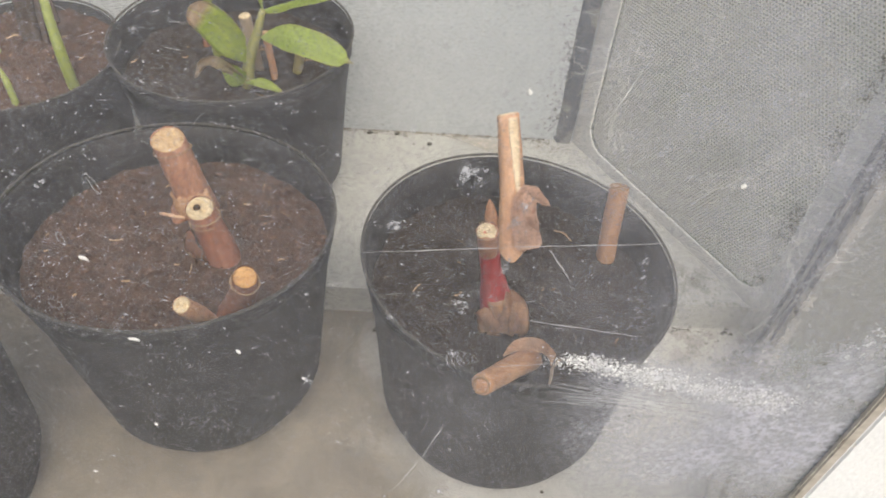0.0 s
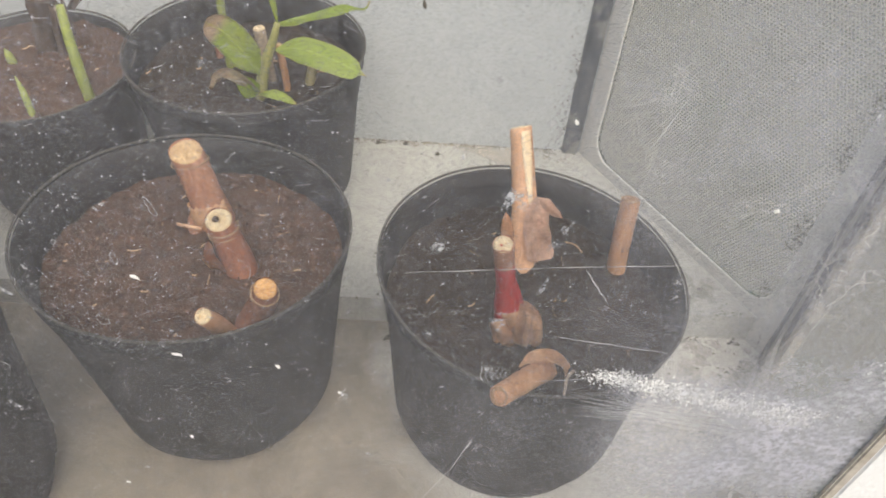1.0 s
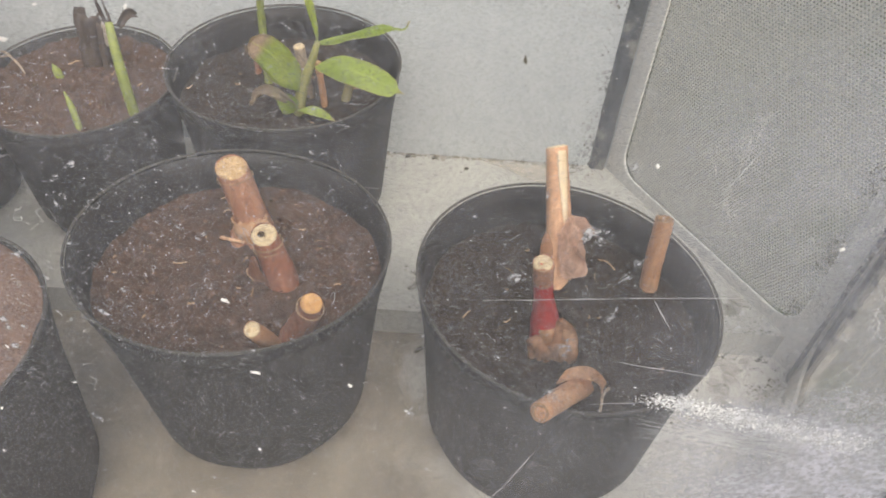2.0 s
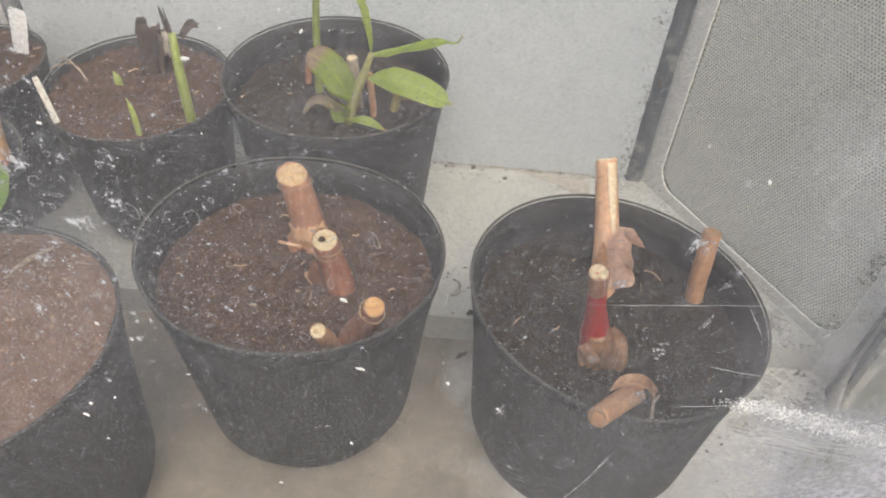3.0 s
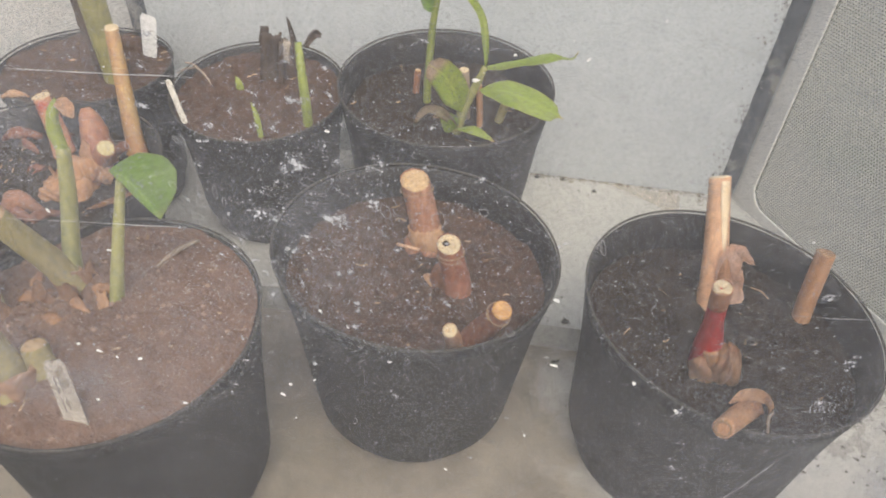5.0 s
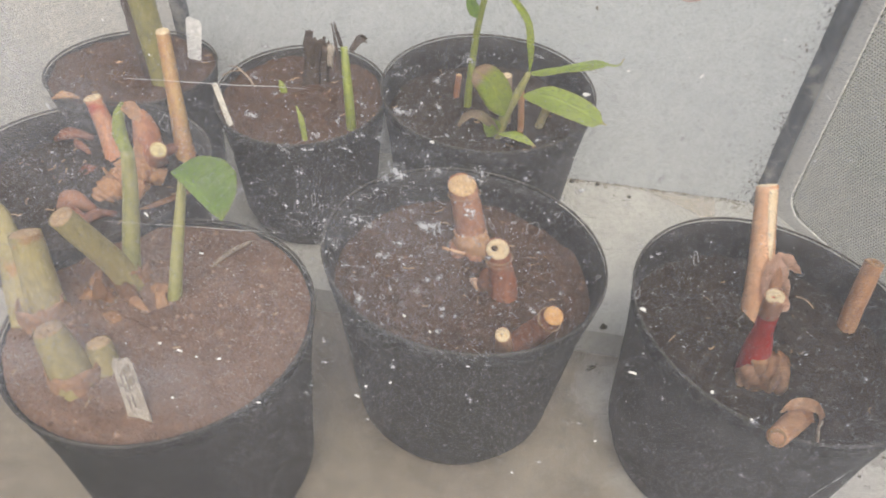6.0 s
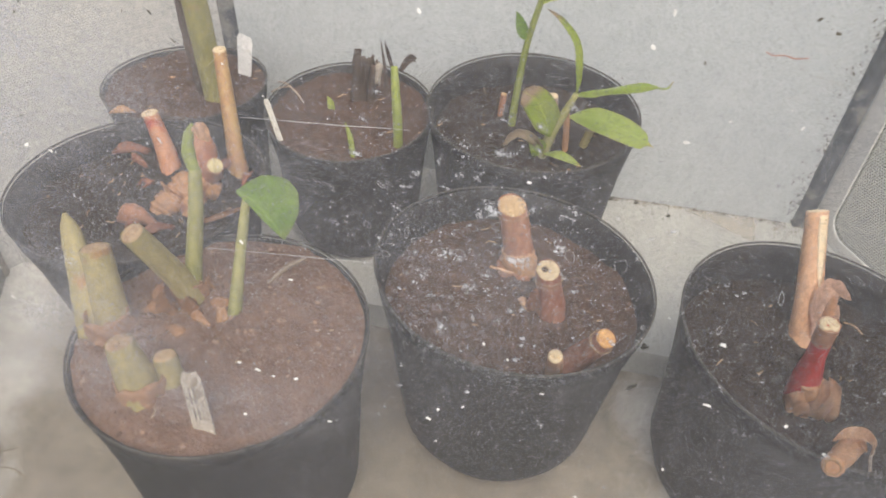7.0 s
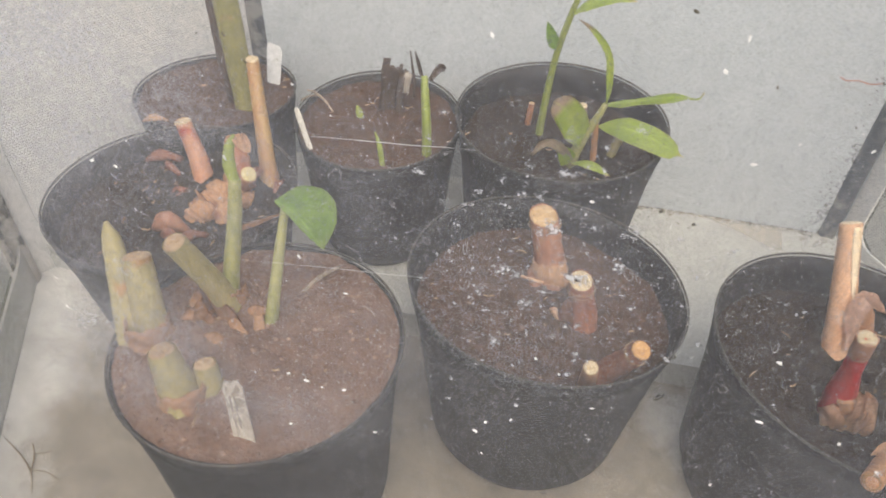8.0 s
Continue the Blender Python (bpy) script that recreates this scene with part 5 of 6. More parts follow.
for x, y, z, r, k in ((-0.312, 0.351, 0.186, 0.0115, 1), (-0.312, 0.357, 0.182, 0.014, 2), (-0.304, 0.267, 0.18, 0.0165, 3), (-0.356, 0.312, 0.182, 0.0165, 4)):
    part("base_sheath", husk([(x, y, z - 0.022), (x - 0.001, y + 0.002, z - 0.006), (x - 0.003, y + 0.004, z + 0.012)], [(0, r * 1.05), (1, r)], n=10, seg=16, arc=0.6, turn=-1.9, ref=(0.2, -1, 0.2), ragged=0.0028, rough=0.3, seed=k), M_SCRAP, lily, "dry orange-brown base sheath")
for k, (x, y, a) in enumerate([(-0.33, 0.338, 0.4), (-0.297, 0.335, -0.5), (-0.318, 0.326, 1.2), (-0.286, 0.352, 0.2), (-0.34, 0.352, 2.0), (-0.305, 0.318, -0.2)]):
    o = thing("bark_chip", (x, y, 0.184), "dull brown scrap of dead sheath by the stalks", "bark chip", "scraps of dead sheath")
    dx, dy = 0.013 * math.cos(a), 0.013 * math.sin(a)
    part("chip", husk([(x - dx, y - dy, 0.181), (x, y, 0.185), (x + dx, y + dy, 0.182)], [(0, 0.002), (0.5, 0.0055), (1, 0.002)], n=10, seg=8, arc=0.5, turn=0.4, seed=k + 20, rough=0.35), M_SCRAP, o)
for pts, wide, turn in (([(-0.334, 0.33, 0.176), (-0.329, 0.332, 0.188), (-0.326, 0.34, 0.198)], 0.026, (1, -0.3, 0.1)), ([(-0.3, 0.328, 0.172), (-0.303, 0.333, 0.186), (-0.307, 0.341, 0.198)], 0.022, (1, 0.3, -0.1)), ([(-0.318, 0.322, 0.172), (-0.318, 0.327, 0.184), (-0.318, 0.336, 0.192)], 0.028, (1, 0, 0))):
    part("base_sheath", leaf(pts, wide, turn, [(0, 0.8), (0.35, 1.0), (0.7, 0.7), (1, 0.1)], fold=-0.4, wave=0.002, seed=int(pts[0][0] * 900)), M_SCRAP, lily, "torn orange-brown base sheath")
heart = thing("arum_plant", (-0.273, 0.337, 0.168), "slim pale stalk bearing one heart-shaped green leaf", "plant", "green shoots")
part("stalk", tube([(-0.275, 0.332, 0.158), (-0.272, 0.345, 0.19), (-0.27, 0.365, 0.23), (-0.268, 0.385, 0.267)], [(0, 0.0075), (0.3, 0.0052), (1, 0.003)], n=18, seg=12, rough=0.05), M_STALK, heart)
part("sheath", husk([(-0.279, 0.333, 0.163), (-0.279, 0.338, 0.18), (-0.28, 0.341, 0.195)], [(0, 0.008), (1, 0.004)], n=10, seg=10, arc=0.5, turn=2.0, ragged=0.003), M_SHEATH, heart, "papery sheath")
part("leaf", leaf([(-0.276, 0.385, 0.27), (-0.262, 0.381, 0.267), (-0.247, 0.372, 0.261), (-0.231, 0.36, 0.254)], 0.058, (0.62, 0.62, 0.35), [(0, 0.02), (0.06, 0.3), (0.18, 0.68), (0.4, 1.0), (0.6, 0.98), (0.8, 0.68), (0.93, 0.3), (1, 0.01)], lop=0.15, n=22, fold=0.18), M_LEAF2, heart, "glossy heart-shaped leaf")
twig2 = thing("twig", (-0.255, 0.4, 0.18), "dry brown twig lying on the soil", "twig")
part("twig", tube([(-0.266, 0.378, 0.178), (-0.256, 0.398, 0.184), (-0.244, 0.419, 0.182)], [(0, 0.0012), (0.6, 0.002), (1, 0.0014)], n=12, seg=8, rough=0.3), M_TWIG, twig2)

# ---- floor litter ----
dry_root = thing("dry_root", (-0.525, 0.285, LOW), "forked dry brown root lying on the base board", "root")
for pts, thick in (([(-0.576, 0.3124, LOW + 0.001), (-0.546, 0.298, LOW + 0.004), (-0.5256, 0.285, LOW + 0.003), (-0.5118, 0.2667, LOW + 0.001)], 0.0011), ([(-0.5443, 0.3126, LOW + 0.002), (-0.5331, 0.301, LOW + 0.004), (-0.5256, 0.286, LOW + 0.003)], 0.0013),
                   ([(-0.5256, 0.286, LOW + 0.003), (-0.51, 0.288, LOW + 0.003), (-0.4914, 0.2822, LOW + 0.001)], 0.0008), ([(-0.535, 0.303, LOW + 0.003), (-0.527, 0.304, LOW + 0.004), (-0.521, 0.311, LOW + 0.001)], 0.0006)):
    part("root_branch", tube(pts, [(0, thick * 0.35), (0.6, thick * 0.72), (1, thick * 0.4)], n=16, seg=6, rough=0.3), M_OLDROOT, dry_root)

for x, y, r in ((0.0807, 0.5535, 0.0058), (0.0611, 0.552, 0.0018), (0.0395, 0.82, 0.005), (0.0749, 0.821, 0.0045), (0.118, 0.802, 0.0042), (0.0719, 0.6237, 0.0022), (0.0769, 0.592, 0.002)):
    o = thing("soil_clod", (x, y, 0), "dark crumb of soil lying on the cream base board", "soil clod", "crumbs on the board")
    part("clod", tube([(x - r * 0.7, y - r * 0.2, 0.0012), (x, y + r * 0.1, r * 0.35), (x + r * 0.7, y + r * 0.3, 0.001)], [(0, r * 0.3), (0.5, r * 0.55), (1, r * 0.2)], n=8, seg=9, rough=0.9, seed=int(x * 9000)), M_DIRT, o)
o = thing("soil_clod", (0.0745, 0.535, LOW), "dark crumb of soil on the tan base board", "soil clod", "crumbs on the board")
part("clod", tube([(0.069, 0.52, LOW + 0.001), (0.0745, 0.524, LOW + 0.002), (0.08, 0.53, LOW + 0.001)], [(0, 0.0012), (0.5, 0.0026), (1, 0.0008)], n=8, seg=9, rough=0.9, seed=4), M_DIRT, o)
fluff = thing("dust_curl", (0.061, 0.59, 0), "grey curl of dust on the cream base board", "dust curl")
part("curl", tube([(0.0584, 0.604, 0.0012), (0.0655, 0.599, 0.0014), (0.0665, 0.589, 0.0015), (0.0635, 0.581, 0.0014), (0.057, 0.579, 0.001)], [(0, 0.0006), (0.5, 0.0022), (0.8, 0.0028), (1, 0.0008)], n=20, seg=8, rough=0.8, seed=5), M_DUST, fluff)
stain = thing("dead_leaf", (0.185, 0.805, 0.0), "flat brown dead leaf against the back panel", "dead leaf")
part("blade", leaf([(0.138, 0.822, 0.002), (0.175, 0.812, 0.003), (0.205, 0.802, 0.003), (0.232, 0.798, 0.002)], 0.05, (0.5, 0.85, 0), [(0, 0.05), (0.3, 0.3), (0.6, 0.6), (0.85, 0.9), (0.95, 0.95), (1, 0.7)], fold=0.02), M_STAIN, stain)


def crumbs(name, spots, material, label, seed, low, high):
    """Loose crumbs lying about; spots: (x, y, spread x, spread y, count)."""
    rnd = random.Random(seed)
    verts, faces = [], []
    for x, y, sx, sy, count in spots:
        for _ in range(count):
            px, py = x + sx * (rnd.random() - 0.5), y + sy * (rnd.random() - 0.5)
            s, b = low + (high - low) * rnd.random() ** 3, len(verts)
            z = 0.0 if py > STEP else LOW
            w = rnd.random() * 3.14
            for k in range(6):
                a = math.pi / 3 * k + w
                q = s * (0.5 + 0.7 * rnd.random())
                verts.append((px + q * math.cos(a) * 1.3, py + q * math.sin(a), z + 0.0003))
            verts.append((px, py, z + s * 0.5))
            faces += [(b + k, b + (k + 1) % 6, b + 6) for k in range(6)]
    ob = scatter(verts, faces, material, name)
    return tagged(ob, label, "dirt", "", "stuff")


crumbs("floor_crumbs", [(0.0, 0.68, 0.56, 0.28, 90), (0.1, 0.8, 0.36, 0.05, 24), (0.28, 0.38, 0.2, 0.2, 40), (0.08, 0.5, 0.1, 0.12, 16), (0.36, 0.46, 0.1, 0.1, 50), (0.415, 0.565, 0.05, 0.05, 70), (0.39, 0.545, 0.12, 0.014, 150), (0.44, 0.5, 0.05, 0.06, 120), (0.4, 0.44, 0.08, 0.1, 60)], M_DIRT, "dark crumbs of soil on the base board", 5, 0.0004, 0.002)
crumbs("joint_dirt", [(-0.1, 0.827, 0.78, 0.005, 110), (0.06, 0.827, 0.22, 0.006, 90), (0.03, 0.824, 0.05, 0.008, 40), (0.075, 0.822, 0.03, 0.01, 30), (0.16, 0.826, 0.14, 0.008, 60), (0.2, 0.826, 0.16, 0.008, 30), (0.28, 0.812, 0.045, 0.025, 70)], M_GRIME, "brown dirt along the foot of the back panel", 6, 0.0004, 0.0024)

crumbs("joint_crumbs", [(0.14, 0.8285, 0.28, 0.003, 190), (0.06, 0.826, 0.12, 0.006, 40), (0.235, 0.825, 0.09, 0.01, 70)], M_DIRT, "dark crumbs of dirt along the foot of the back panel", 66, 0.0004, 0.0019)

# thin see-through brown patches that darken the boards near the right corner
rnd = random.Random(37)
verts, faces = [], []
for k in range(46):
    x, y, r = rnd.gauss(0.41, 0.025), rnd.gauss(0.545, 0.045), 0.005 + 0.012 * rnd.random()
    if x > cross_x(BR, VR, min(max(y, 0.525), 0.83)) - r - 0.006:
        continue
    z, b = (0.0 if y - r > STEP else LOW) + 0.0006 + 0.00005 * k, len(verts)
    if y - r <= STEP < y + r:
        continue
    for i in range(14):
        q, a = r * (0.5 + 0.6 * rnd.random()), 2 * math.pi * i / 14
        verts.append((x + q * math.cos(a), y + q * math.sin(a), z))
    verts.append((x, y, z + 0.0003))
    faces += [(b + i, b + (i + 1) % 14, b + 14) for i in range(14)]
tagged(scatter(verts, faces, M_BROWNFILM, "floor_film"), "thin brown film on the base board", "dirt", "", "stuff")

rnd = random.Random(29)
verts, faces = [], []
along_panel = Vector((VR[0] - BR[0], VR[1] - BR[1], 0))
reach = along_panel.length
along_panel /= reach
off = Vector((-along_panel.y, along_panel.x, 0))
if off.x > 0:
    off = -off
while len(verts) < 6 * 1100:
    back, z = 0.03 * rnd.random() ** 1.3, -0.03 + 0.34 * rnd.random() ** 1.4
    if noise.noise(Vector((back * 40, z * 22, 2.0))) < 0.02:
        continue
    size, b = 0.0004 + 0.0015 * rnd.random() ** 2.5, len(verts)
    c = Vector((*BR, z)) + along_panel * (reach - 0.012 - back) + off * (0.0045 + 0.3 * size)
    for d in ((1, 0, 0), (-1, 0, 0), (0, 1, 0), (0, -1, 0), (0, 0, 1), (0, 0, -1)):
        verts.append(tuple(c[i] + d[i] * size * (0.6 + 0.7 * rnd.random()) for i in range(3)))
    faces += [(b + i, b + j, b + k) for i, j, k in ((0, 2, 4), (2, 1, 4), (1, 3, 4), (3, 0, 4), (2, 0, 5), (1, 2, 5), (3, 1, 5), (0, 3, 5))]
tagged(scatter(verts, faces, M_MOSS, "corner_moss"), "dark mossy dirt in the corner of the side panels", "dirt", "", "stuff")

rnd = random.Random(31)
verts, faces = [], []
spots = [(rnd.gauss(0.271, 0.005), rnd.choice((0.03, 0.07, 0.16, 0.22, 0.3)) + rnd.gauss(0, 0.014), 0.0022) for _ in range(46)] + [(rnd.uniform(-0.45, 0.26), rnd.uniform(0.02, 0.4), 0.0011) for _ in range(34)]
for x, z, top in spots:
    size, b = top * (0.25 + 0.75 * rnd.random() ** 2), len(verts)
    for k in range(7):
        a, q = 2 * math.pi * k / 7, size * (0.4 + 0.9 * rnd.random())
        verts.append((x + q * math.cos(a), BACK - 0.0003, z + q * 1.3 * math.sin(a)))
    verts.append((x, BACK - 0.0006, z))
    faces += [(b + k, b + (k + 1) % 7, b + 7) for k in range(7)]
tagged(scatter(verts, faces, M_DIRT, "wall_specks"), "brown specks of dirt on the back panel", "dirt", "", "stuff")

rnd = random.Random(41)
verts, faces = [], []
while len(verts) < 8 * 260:
    z = 0.36 * rnd.random() ** 1.5
    x = 0.2845 - abs(rnd.gauss(0, 0.009 if z < 0.12 else 0.005))
    if noise.noise(Vector((x * 60, z * 26, 5.0))) < -0.05:
        continue
    size, b = 0.0004 + 0.0022 * rnd.random() ** 3, len(verts)
    for k in range(7):
        a, q = 2 * math.pi * k / 7, size * (0.4 + 0.9 * rnd.random())
        verts.append((x + q * math.cos(a), BACK - 0.0004, z + q * 1.3 * math.sin(a)))
    verts.append((x, BACK - 0.0008, z))
    faces += [(b + k, b + (k + 1) % 7, b + 7) for k in range(7)]
tagged(scatter(verts, faces, M_SOILFILM, "corner_grime"), "soft brown grime beside the back corner seal", "dirt", "", "stuff")

# ---- marks on the outer face of the pane ----
FACE = FRONT - 0.0004


def chips(name, spots, material, label, seed, aspect=1.3):
    """Flat irregular flecks on the pane; spots: (x, z, spread x, spread z, count, least, largest)."""
    rnd = random.Random(seed)
    verts, faces = [], []
    for x, z, sx, sz, count, low, top in spots:
        for _ in range(count):
            px, pz = x + rnd.gauss(0, 0.5) * sx, z + rnd.gauss(0, 0.5) * sz
            if not (-0.5 < px < 0.278 and 0.0 < pz < HIGH):
                continue
            s, b, w = low + (top - low) * rnd.random() ** 3, len(verts), rnd.random() * 3.14
            for k in range(7):
                a = 2 * math.pi * k / 7
                q = s * (0.45 + 0.75 * rnd.random())
                u, v = q * math.cos(a) * aspect, q * math.sin(a) / aspect
                verts.append((px + u * math.cos(w) - v * math.sin(w), FACE, pz + u * math.sin(w) + v * math.cos(w)))
            verts.append((px, FACE - s * 0.15, pz))
            faces += [(b + k, b + (k + 1) % 7, b + 7) for k in range(7)]
    ob = scatter(verts, faces, material, name)
    return tagged(ob, label, "dirt", "", "stuff")


def lines(name, rows, material, label, wide, seed=0, waver=0.0004, y=None):
    """Scratches and threads on the pane; rows: (x0, z0, x1, z1)."""
    rnd = random.Random(seed)
    verts, faces = [], []
    for x0, z0, x1, z1 in rows:
        n = 9
        ln = math.hypot(x1 - x0, z1 - z0)
        nx, nz = -(z1 - z0) / ln, (x1 - x0) / ln
        b = len(verts)
        for i in range(n):
            s = i / (n - 1)
            w = wide * (0.4 + 0.9 * rnd.random()) * (0.3 if i in (0, n - 1) else 1)
            d = waver * (rnd.random() - 0.5)
            for e in (-1, 1):
                verts.append((x0 + (x1 - x0) * s + nx * (d + w * e / 2), (FACE - 0.0001) if y is None else y, z0 + (z1 - z0) * s + nz * (d + w * e / 2)))
        faces += [(b + 2 * i, b + 2 * i + 1, b + 2 * i + 3, b + 2 * i + 2) for i in range(n - 1)]
    ob = scatter(verts, faces, material, name)
    return tagged(ob, label, "dirt", "", "stuff")


SPECKS = [(-0.034, 0.495), (-0.037, 0.485), (-0.02, 0.456), (0.017, 0.37), (0.056, 0.328), (0.022, 0.332), (-0.31, 0.338), (-0.254, 0.413),
          (-0.264, 0.414), (-0.179, 0.381), (-0.16, 0.364), (-0.311, 0.317), (-0.081, 0.298), (-0.093, 0.265), (-0.15, 0.263), (-0.165, 0.294),
          (-0.177, 0.293), (-0.185, 0.296), (-0.194, 0.299), (-0.198, 0.254), (-0.075, 0.345), (-0.064, 0.338), (-0.066, 0.432), (-0.106, 0.487),
          (0.017, 0.279), (-0.093, 0.292), (-0.098, 0.283), (-0.046, 0.319), (-0.018, 0.239), (0.198, 0.409), (0.139, 0.433), (0.077, 0.314)]
chips("white_flecks", [(x, z, 0.0003, 0.0003, 1, 0.0009, 0.0017) for x, z in SPECKS], M_SPECK, "scattered white flecks of paint on the pane", 3)
MORE = [(-0.01, 0.465), (0.006, 0.471), (0.011, 0.466), (-0.154, 0.473), (-0.142, 0.473), (-0.173, 0.461), (-0.16, 0.451), (-0.245, 0.426), (-0.263, 0.415), (-0.252, 0.413), (-0.137, 0.446), (0.029, 0.479), (-0.02, 0.433)]
chips("white_flecks", [(x, z, 0.0003, 0.0003, 1, 0.0003, 0.0007) for x, z in MORE], M_SPECK, "small white flecks of paint on the pane", 23)
DARK = [(-0.037, 0.485), (0.009, 0.495), (0.003, 0.498), (-0.022, 0.482), (-0.243, 0.474), (-0.246, 0.47), (-0.205, 0.475), (-0.195, 0.476), (-0.189, 0.467), (-0.236, 0.447), (-0.261, 0.428), (-0.27, 0.414), (0.071, 0.235), (0.253, 0.336), (0.263, 0.285), (0.063, 0.266), (0.101, 0.46), (0.084, 0.366), (-0.05, 0.501)]
chips("dark_flecks", [(x, z, 0.0003, 0.0003, 1, 0.0005, 0.0009) for x, z in DARK], M_DIRT, "dark brown flecks stuck to the pane", 24, 1.5)
chips("dust_grains", [(-0.08, 0.33, 0.46, 0.26, 13000, 0.00005, 0.00028), (0.16, 0.32, 0.22, 0.22, 6000, 0.00005, 0.00028), (-0.2, 0.27, 0.26, 0.1, 8000, 0.00005, 0.00032), (0.0, 0.26, 0.5, 0.11, 9000, 0.00005, 0.00032), (-0.2, 0.36, 0.22, 0.18, 14000, 0.00006, 0.0003), (-0.07, 0.35, 0.13, 0.12, 5000, 0.00006, 0.00034), (0.13, 0.27, 0.12, 0.09, 3000, 0.00006, 0.0003)], M_GRIT, "fine pale grit stuck to the pane", 4, 1.2)


chips("chalk_flakes", [(0.17 + 0.0085 * k, 0.3315 - 0.0023 * k, 0.01, 0.0038 + 0.0004 * k, 620, 0.00006, 0.0005) for k in range(10)], M_CRUST, "crust of white chalky flakes on the pane", 14, 1.15)


strand = thing("fibre", (-0.007, FRONT, 0.487), "reddish thread of fibre stuck to the pane", "fibre")
part("thread", tube([(-0.0072, FACE - 0.0002, 0.4876), (-0.005, FACE - 0.0002, 0.4868), (-0.002, FACE - 0.0002, 0.4872), (0.001, FACE - 0.0002, 0.4866), (0.0042, FACE - 0.0002, 0.4872)], 0.00016, n=18, seg=5, rough=0), M_SHEATH_RED, strand)


def smears(name, rows, label):
    """Chalky water marks on the pane; rows: (x, z, half width, half height, turn, strength)."""
    bm = bmesh.new()
    uvl = bm.loops.layers.uv.new("uv")
    for i, (x, z, w, h, turn, strength) in enumerate(rows):
        y = FACE - 0.0002 - 0.00002 * (i % 12)
        mid = bm.verts.new((x, y, z))
        ring = []
        for k in range(16):
            a = 2 * math.pi * k / 16
            u, v = w * math.cos(a), h * math.sin(a)
            ring.append(bm.verts.new((x + u * math.cos(turn) - v * math.sin(turn), y, z + u * math.sin(turn) + v * math.cos(turn))))
        for k in range(16):
            f = bm.faces.new((mid, ring[k], ring[(k + 1) % 16]))
            for loop, r in zip(f.loops, (0.0, 0.84, 0.84)):
                loop[uvl].uv = (r, strength)
    ob = part(name, bm, M_SMEAR, smooth=False)
    return tagged(ob, label, "dirt", "", "stuff")


rnd = random.Random(17)
marks = [(0.177, 0.33, 0.015, 0.008, -0.2, 2.2), (0.2, 0.324, 0.026, 0.009, -0.2, 2.6), (0.222, 0.318, 0.024, 0.012, -0.3, 2.6), (0.24, 0.312, 0.018, 0.01, -0.2, 2.4),
         (0.205, 0.309, 0.036, 0.01, -0.25, 1.0), (0.226, 0.3, 0.026, 0.012, -0.2, 0.9), (0.252, 0.33, 0.02, 0.04, -0.5, 1.0), (0.262, 0.35, 0.01, 0.03, -0.3, 1.1),
         (0.271, 0.31, 0.007, 0.05, 0.0, 1.3), (0.268, 0.262, 0.01, 0.02, 0.0, 1.2),
         (0.127, 0.408, 0.008, 0.006, 0.5, 1.6), (0.107, 0.39, 0.007, 0.006, 0.0, 1.2), (0.1425, 0.3965, 0.0105, 0.0032, 1.2, 1.0), (0.141, 0.377, 0.007, 0.002, 1.2, 1.2), (0.128, 0.358, 0.006, 0.007, 0.0, 1.3), (0.112, 0.388, 0.005, 0.004, 0.0, 1.1), (0.128, 0.332, 0.006, 0.006, 0.0, 0.9),
         (0.129, 0.233, 0.006, 0.008, 0.0, 1.5), (0.078, 0.313, 0.005, 0.003, 0.7, 1.2), (0.088, 0.272, 0.006, 0.005, 0.0, 1.0),
         (-0.079, 0.417, 0.008, 0.009, 0.3, 1.7), (-0.093, 0.394, 0.011, 0.007, -0.4, 1.5), (-0.066, 0.396, 0.01, 0.008, 0.2, 1.7), (-0.052, 0.405, 0.005, 0.007, 0.0, 1.6), (-0.102, 0.381, 0.007, 0.005, -0.3, 1.5), (-0.084, 0.378, 0.006, 0.007, 0.0, 1.4),
         (-0.08, 0.313, 0.003, 0.009, 0.0, 1.2), (-0.094, 0.35, 0.005, 0.011, 0.2, 1.2), (-0.122, 0.278, 0.004, 0.004, 0.0, 1.1), (-0.05, 0.421, 0.006, 0.007, 0.0, 1.2), (-0.076, 0.442, 0.006, 0.005, 0.0, 1.3), (-0.045, 0.296, 0.004, 0.006, 0.0, 1.1),
         (-0.3, 0.31, 0.03, 0.02, 0.5, 0.8), (-0.29, 0.285, 0.02, 0.012, -0.4, 0.9), (-0.27, 0.35, 0.014, 0.02, 0.0, 0.6)]
marks = [(x, z, 0.8 * w, 0.8 * h, turn, strength) for x, z, w, h, turn, strength in marks]
for _ in range(260):
    marks.append((rnd.gauss(-0.078, 0.027), rnd.gauss(0.39, 0.033), 0.001 + 0.003 * rnd.random() ** 2, 0.001 + 0.004 * rnd.random() ** 2, rnd.gauss(0, 0.5), 0.6 + 1.0 * rnd.random()))
for _ in range(520):
    marks.append((rnd.uniform(-0.31, 0.27), rnd.uniform(0.22, 0.45), 0.0007 + 0.002 * rnd.random() ** 2, 0.0007 + 0.0024 * rnd.random() ** 2, rnd.gauss(0, 0.6), 0.3 + 0.6 * rnd.random()))
for _ in range(42):
    k = rnd.random()
    marks.append((rnd.gauss(0.238 + 0.036 * k, 0.008), rnd.gauss(0.285 + 0.085 * k, 0.012), 0.001 + 0.003 * rnd.random() ** 2, 0.001 + 0.004 * rnd.random() ** 2, rnd.gauss(-0.4, 0.4), 0.8 + 0.9 * rnd.random()))
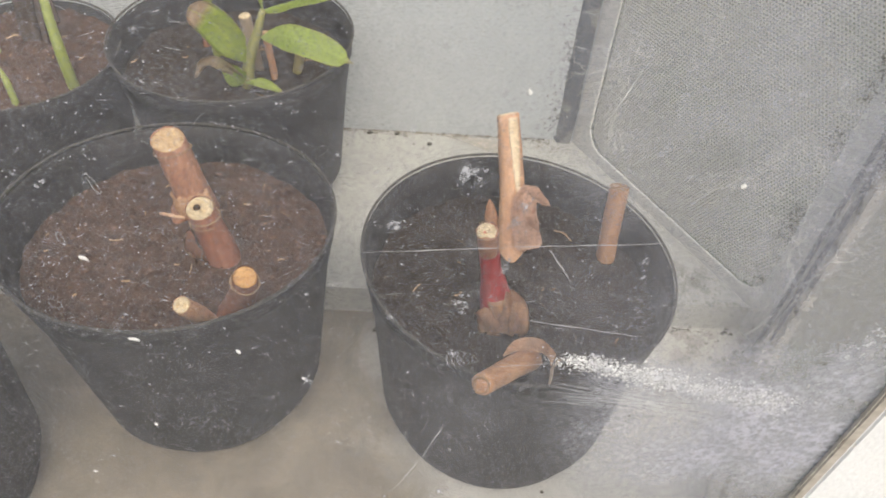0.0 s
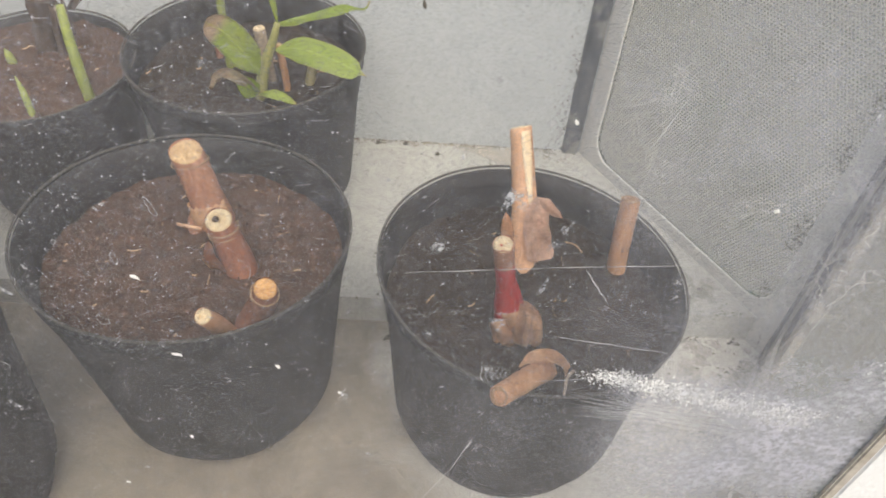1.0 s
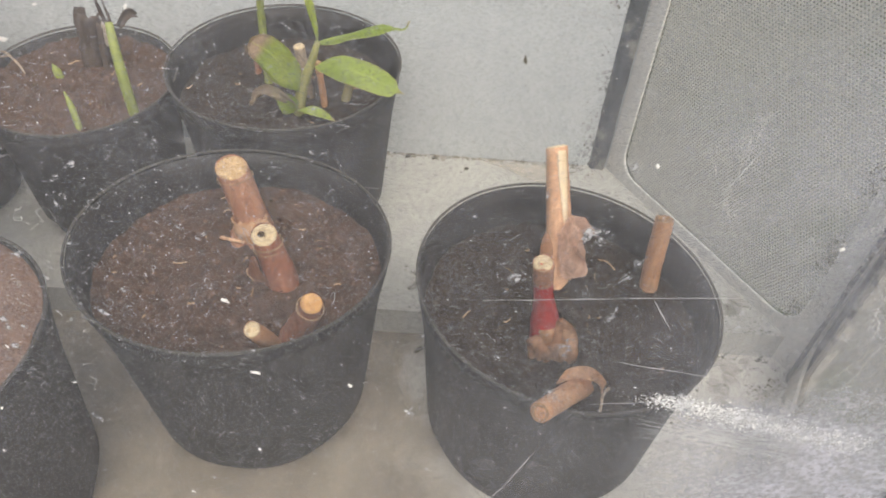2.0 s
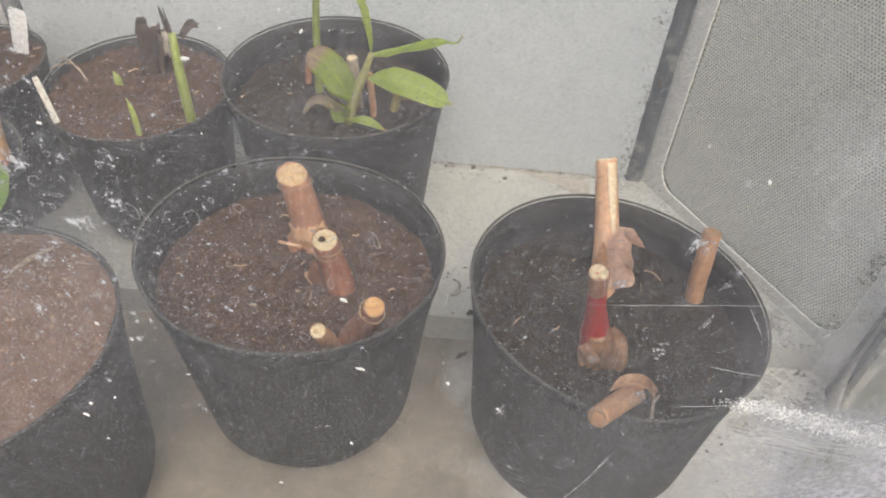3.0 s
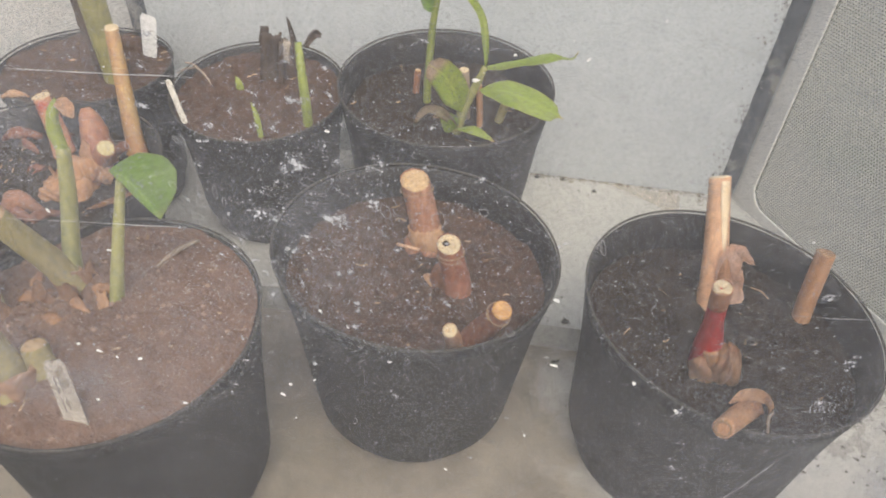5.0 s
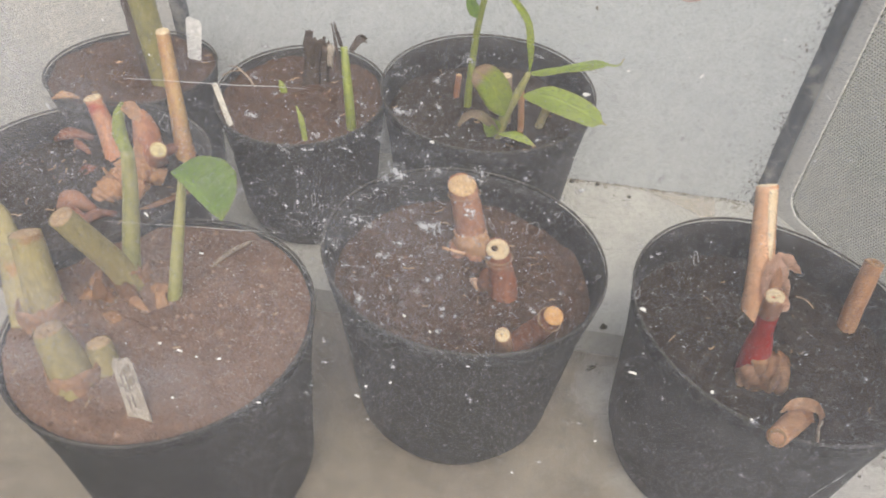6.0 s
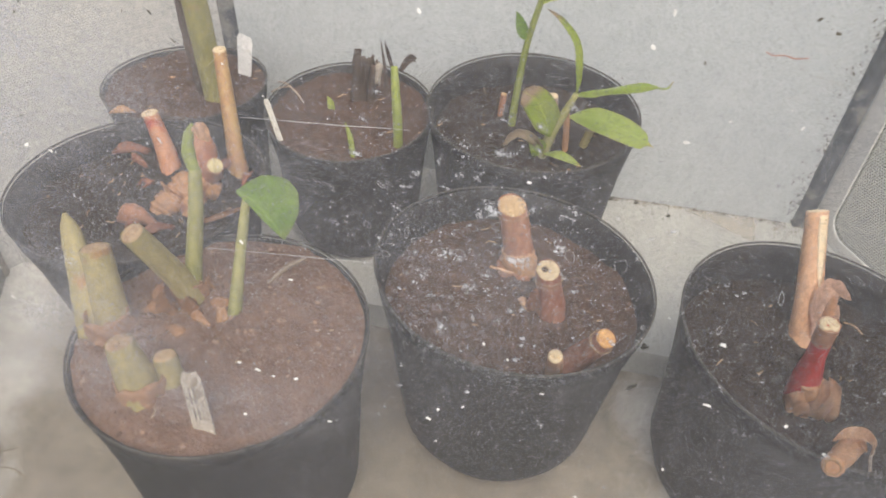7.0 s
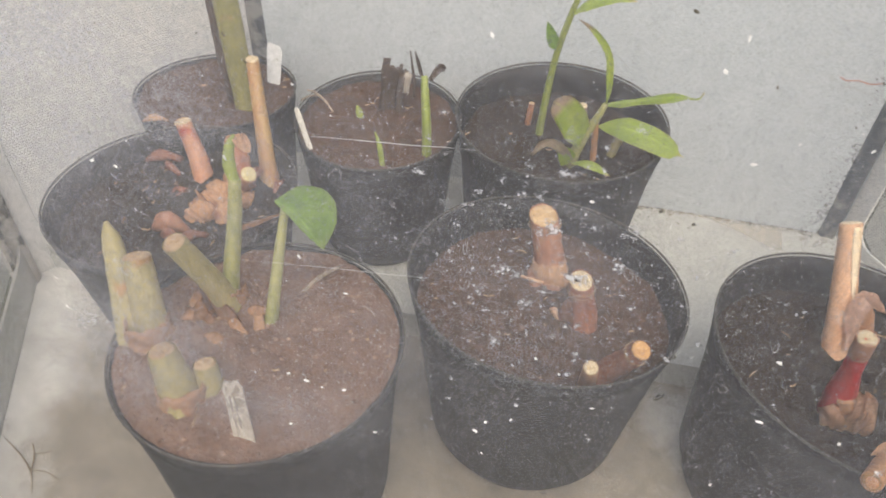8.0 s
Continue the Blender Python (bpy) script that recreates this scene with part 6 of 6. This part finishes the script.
# no two marks lie over one another
apart = []
for m in marks:
    if all(math.hypot(m[0] - o[0], m[1] - o[1]) > 0.85 * (max(m[2:4]) + max(o[2:4])) or (m[5] > 2 and o[5] > 2) for o in apart):
        apart.append(m)
smears("chalk_marks", apart, "chalky whitish water marks on the pane")


rnd = random.Random(53)
drops = []
for k in range(60):
    x, z = (rnd.gauss(-0.078, 0.026), rnd.gauss(0.39, 0.03)) if k < 46 else (rnd.uniform(-0.14, 0.06), rnd.uniform(0.34, 0.44))
    w, h, lean, start = 0.0006 + 0.0019 * rnd.random() ** 2, 0.0007 + 0.003 * rnd.random() ** 2, rnd.gauss(0, 0.4), rnd.random() * 6.28
    loop = []
    for i in range(rnd.choice((9, 11, 12, 13))):
        a, q = start + 2 * math.pi * i / 12, 0.75 + 0.4 * rnd.random()
        u, v = q * w * math.cos(a), q * h * math.sin(a)
        loop.append((x + u * math.cos(lean) - v * math.sin(lean), z + u * math.sin(lean) + v * math.cos(lean)))
    drops += [(*p, *q) for p, q in zip(loop, loop[1:])]
lines("dried_drops", drops, M_RING, "pale rims of dried drops on the pane", 0.00022, 54, 0.0001)

rnd = random.Random(8)
fan = [(0.16 + 0.03 * rnd.random(), 0.322 - 0.016 * rnd.random(), 0.232 + 0.012 * rnd.random(), 0.311 - 0.018 * rnd.random()) for _ in range(40)]
ARCS = []
for k in range(6):
    x, z, tall = 0.1275 + 0.0017 * k, 0.3345 - 0.0003 * k, 0.0095 - 0.0009 * k
    bow = [(x + 0.0016 * (1 - (i / 3 - 1) ** 2) * -1, z - tall * (i / 6)) for i in range(7)]
    ARCS += [(*p, *q) for p, q in zip(bow, bow[1:])]
lines("drag_marks", fan + ARCS, M_GRIT, "fine fan of drag marks on the pane", 0.00016, 18, 0.0003)
lines("scratches", [(0.099, 0.378, 0.14, 0.383), (0.14, 0.383, 0.188, 0.388), (0.152, 0.383, 0.16, 0.371), (0.147, 0.352, 0.187, 0.346), (0.108, 0.232, 0.12, 0.262),
      (0.12, 0.262, 0.127, 0.286), (0.076, 0.31, 0.079, 0.317), (0.143, 0.326, 0.185, 0.334), (0.158, 0.425, 0.164, 0.442), (-0.172, 0.441, -0.108, 0.446), (-0.199, 0.374, -0.123, 0.382)],
      M_CHALK, "long pale scratches across the pane", 0.00026, 9)
hair = []
for _ in range(4600):
    x, z, a, ln = -0.3 + 0.57 * rnd.random(), 0.2 + 0.28 * rnd.random() ** 1.3, rnd.gauss(0.1, 0.35), 0.0005 + 0.0042 * rnd.random() ** 4
    hair.append((x, z, x + ln * math.cos(a), z + ln * math.sin(a)))
lines("hairline_scratches", hair, M_GRIT, "countless fine hairline scratches on the pane", 0.00009, 10, 0.00006)
web = []
for x, z, dx, dz in ((0.187, 0.407, 0.011, 0.002), (0.206, 0.4, 0.004, 0.008), (0.225, 0.377, -0.005, 0.009), (0.228, 0.343, 0.002, 0.03), (0.229, 0.372, 0.005, 0.018), (0.157, 0.428, 0.006, -0.004), (0.15, 0.436, 0.009, 0.002), (0.222, 0.35, 0.007, 0.02)):
    web.append((x, z, x + dx, z + dz))
    for _ in range(5):
        s, a, ln = rnd.random(), rnd.random() * 6.28, 0.003 + 0.006 * rnd.random()
        px, pz = x + dx * s, z + dz * s
        web.append((px, pz, px + ln * math.cos(a), pz + ln * math.sin(a)))
for pts in ([(0.186, 0.402), (0.192, 0.409), (0.201, 0.413), (0.204, 0.424)], [(0.201, 0.413), (0.21, 0.423)], [(0.204, 0.424), (0.21, 0.423), (0.217, 0.414)], [(0.221, 0.38), (0.22, 0.389), (0.225, 0.398), (0.229, 0.408)], [(0.22, 0.389), (0.218, 0.405)], [(0.147, 0.438), (0.159, 0.441), (0.161, 0.45)], [(0.161, 0.45), (0.16, 0.429), (0.16, 0.412)]):
    for (xa, za), (xb, zb) in zip(pts, pts[1:]):
        web.append((xa, za, xb, zb))
        for _ in range(4):
            k, a, ln = rnd.random(), rnd.random() * 6.28, 0.002 + 0.006 * rnd.random()
            web.append((xa + (xb - xa) * k, za + (zb - za) * k, xa + (xb - xa) * k + ln * math.cos(a), za + (zb - za) * k + ln * math.sin(a)))
lines("cobweb", web, M_WEB, "torn dusty cobweb threads on the pane", 0.00016, 11, 0.0012)
web = []
for pts in ([(0.226, 0.21), (0.235, 0.2125), (0.2446, 0.2116), (0.256, 0.2085), (0.2656, 0.2074), (0.275, 0.2)], [(0.2647, 0.2307), (0.271, 0.219), (0.2749, 0.2097), (0.279, 0.2)], [(0.21, 0.2255), (0.218, 0.219)], [(0.2139, 0.1822), (0.224, 0.184)], [(0.2444, 0.1874), (0.25, 0.181)], [(0.276, 0.2472), (0.284, 0.2544)]):
    for (xa, za), (xb, zb) in zip(pts, pts[1:]):
        for _ in range(9):
            k, a, ln = rnd.random(), rnd.random() * 6.28, 0.001 + 0.003 * rnd.random()
            px, pz = xa + (xb - xa) * k, za + (zb - za) * k
            web.append((px, pz, px + ln * math.cos(a), pz + ln * math.sin(a)))
        web.append((xa, za, xb, zb))
lines("cobweb", web, M_CHALK, "dusty cobweb clinging to the back panel", 0.0007, 12, 0.0012, BACK - 0.002)
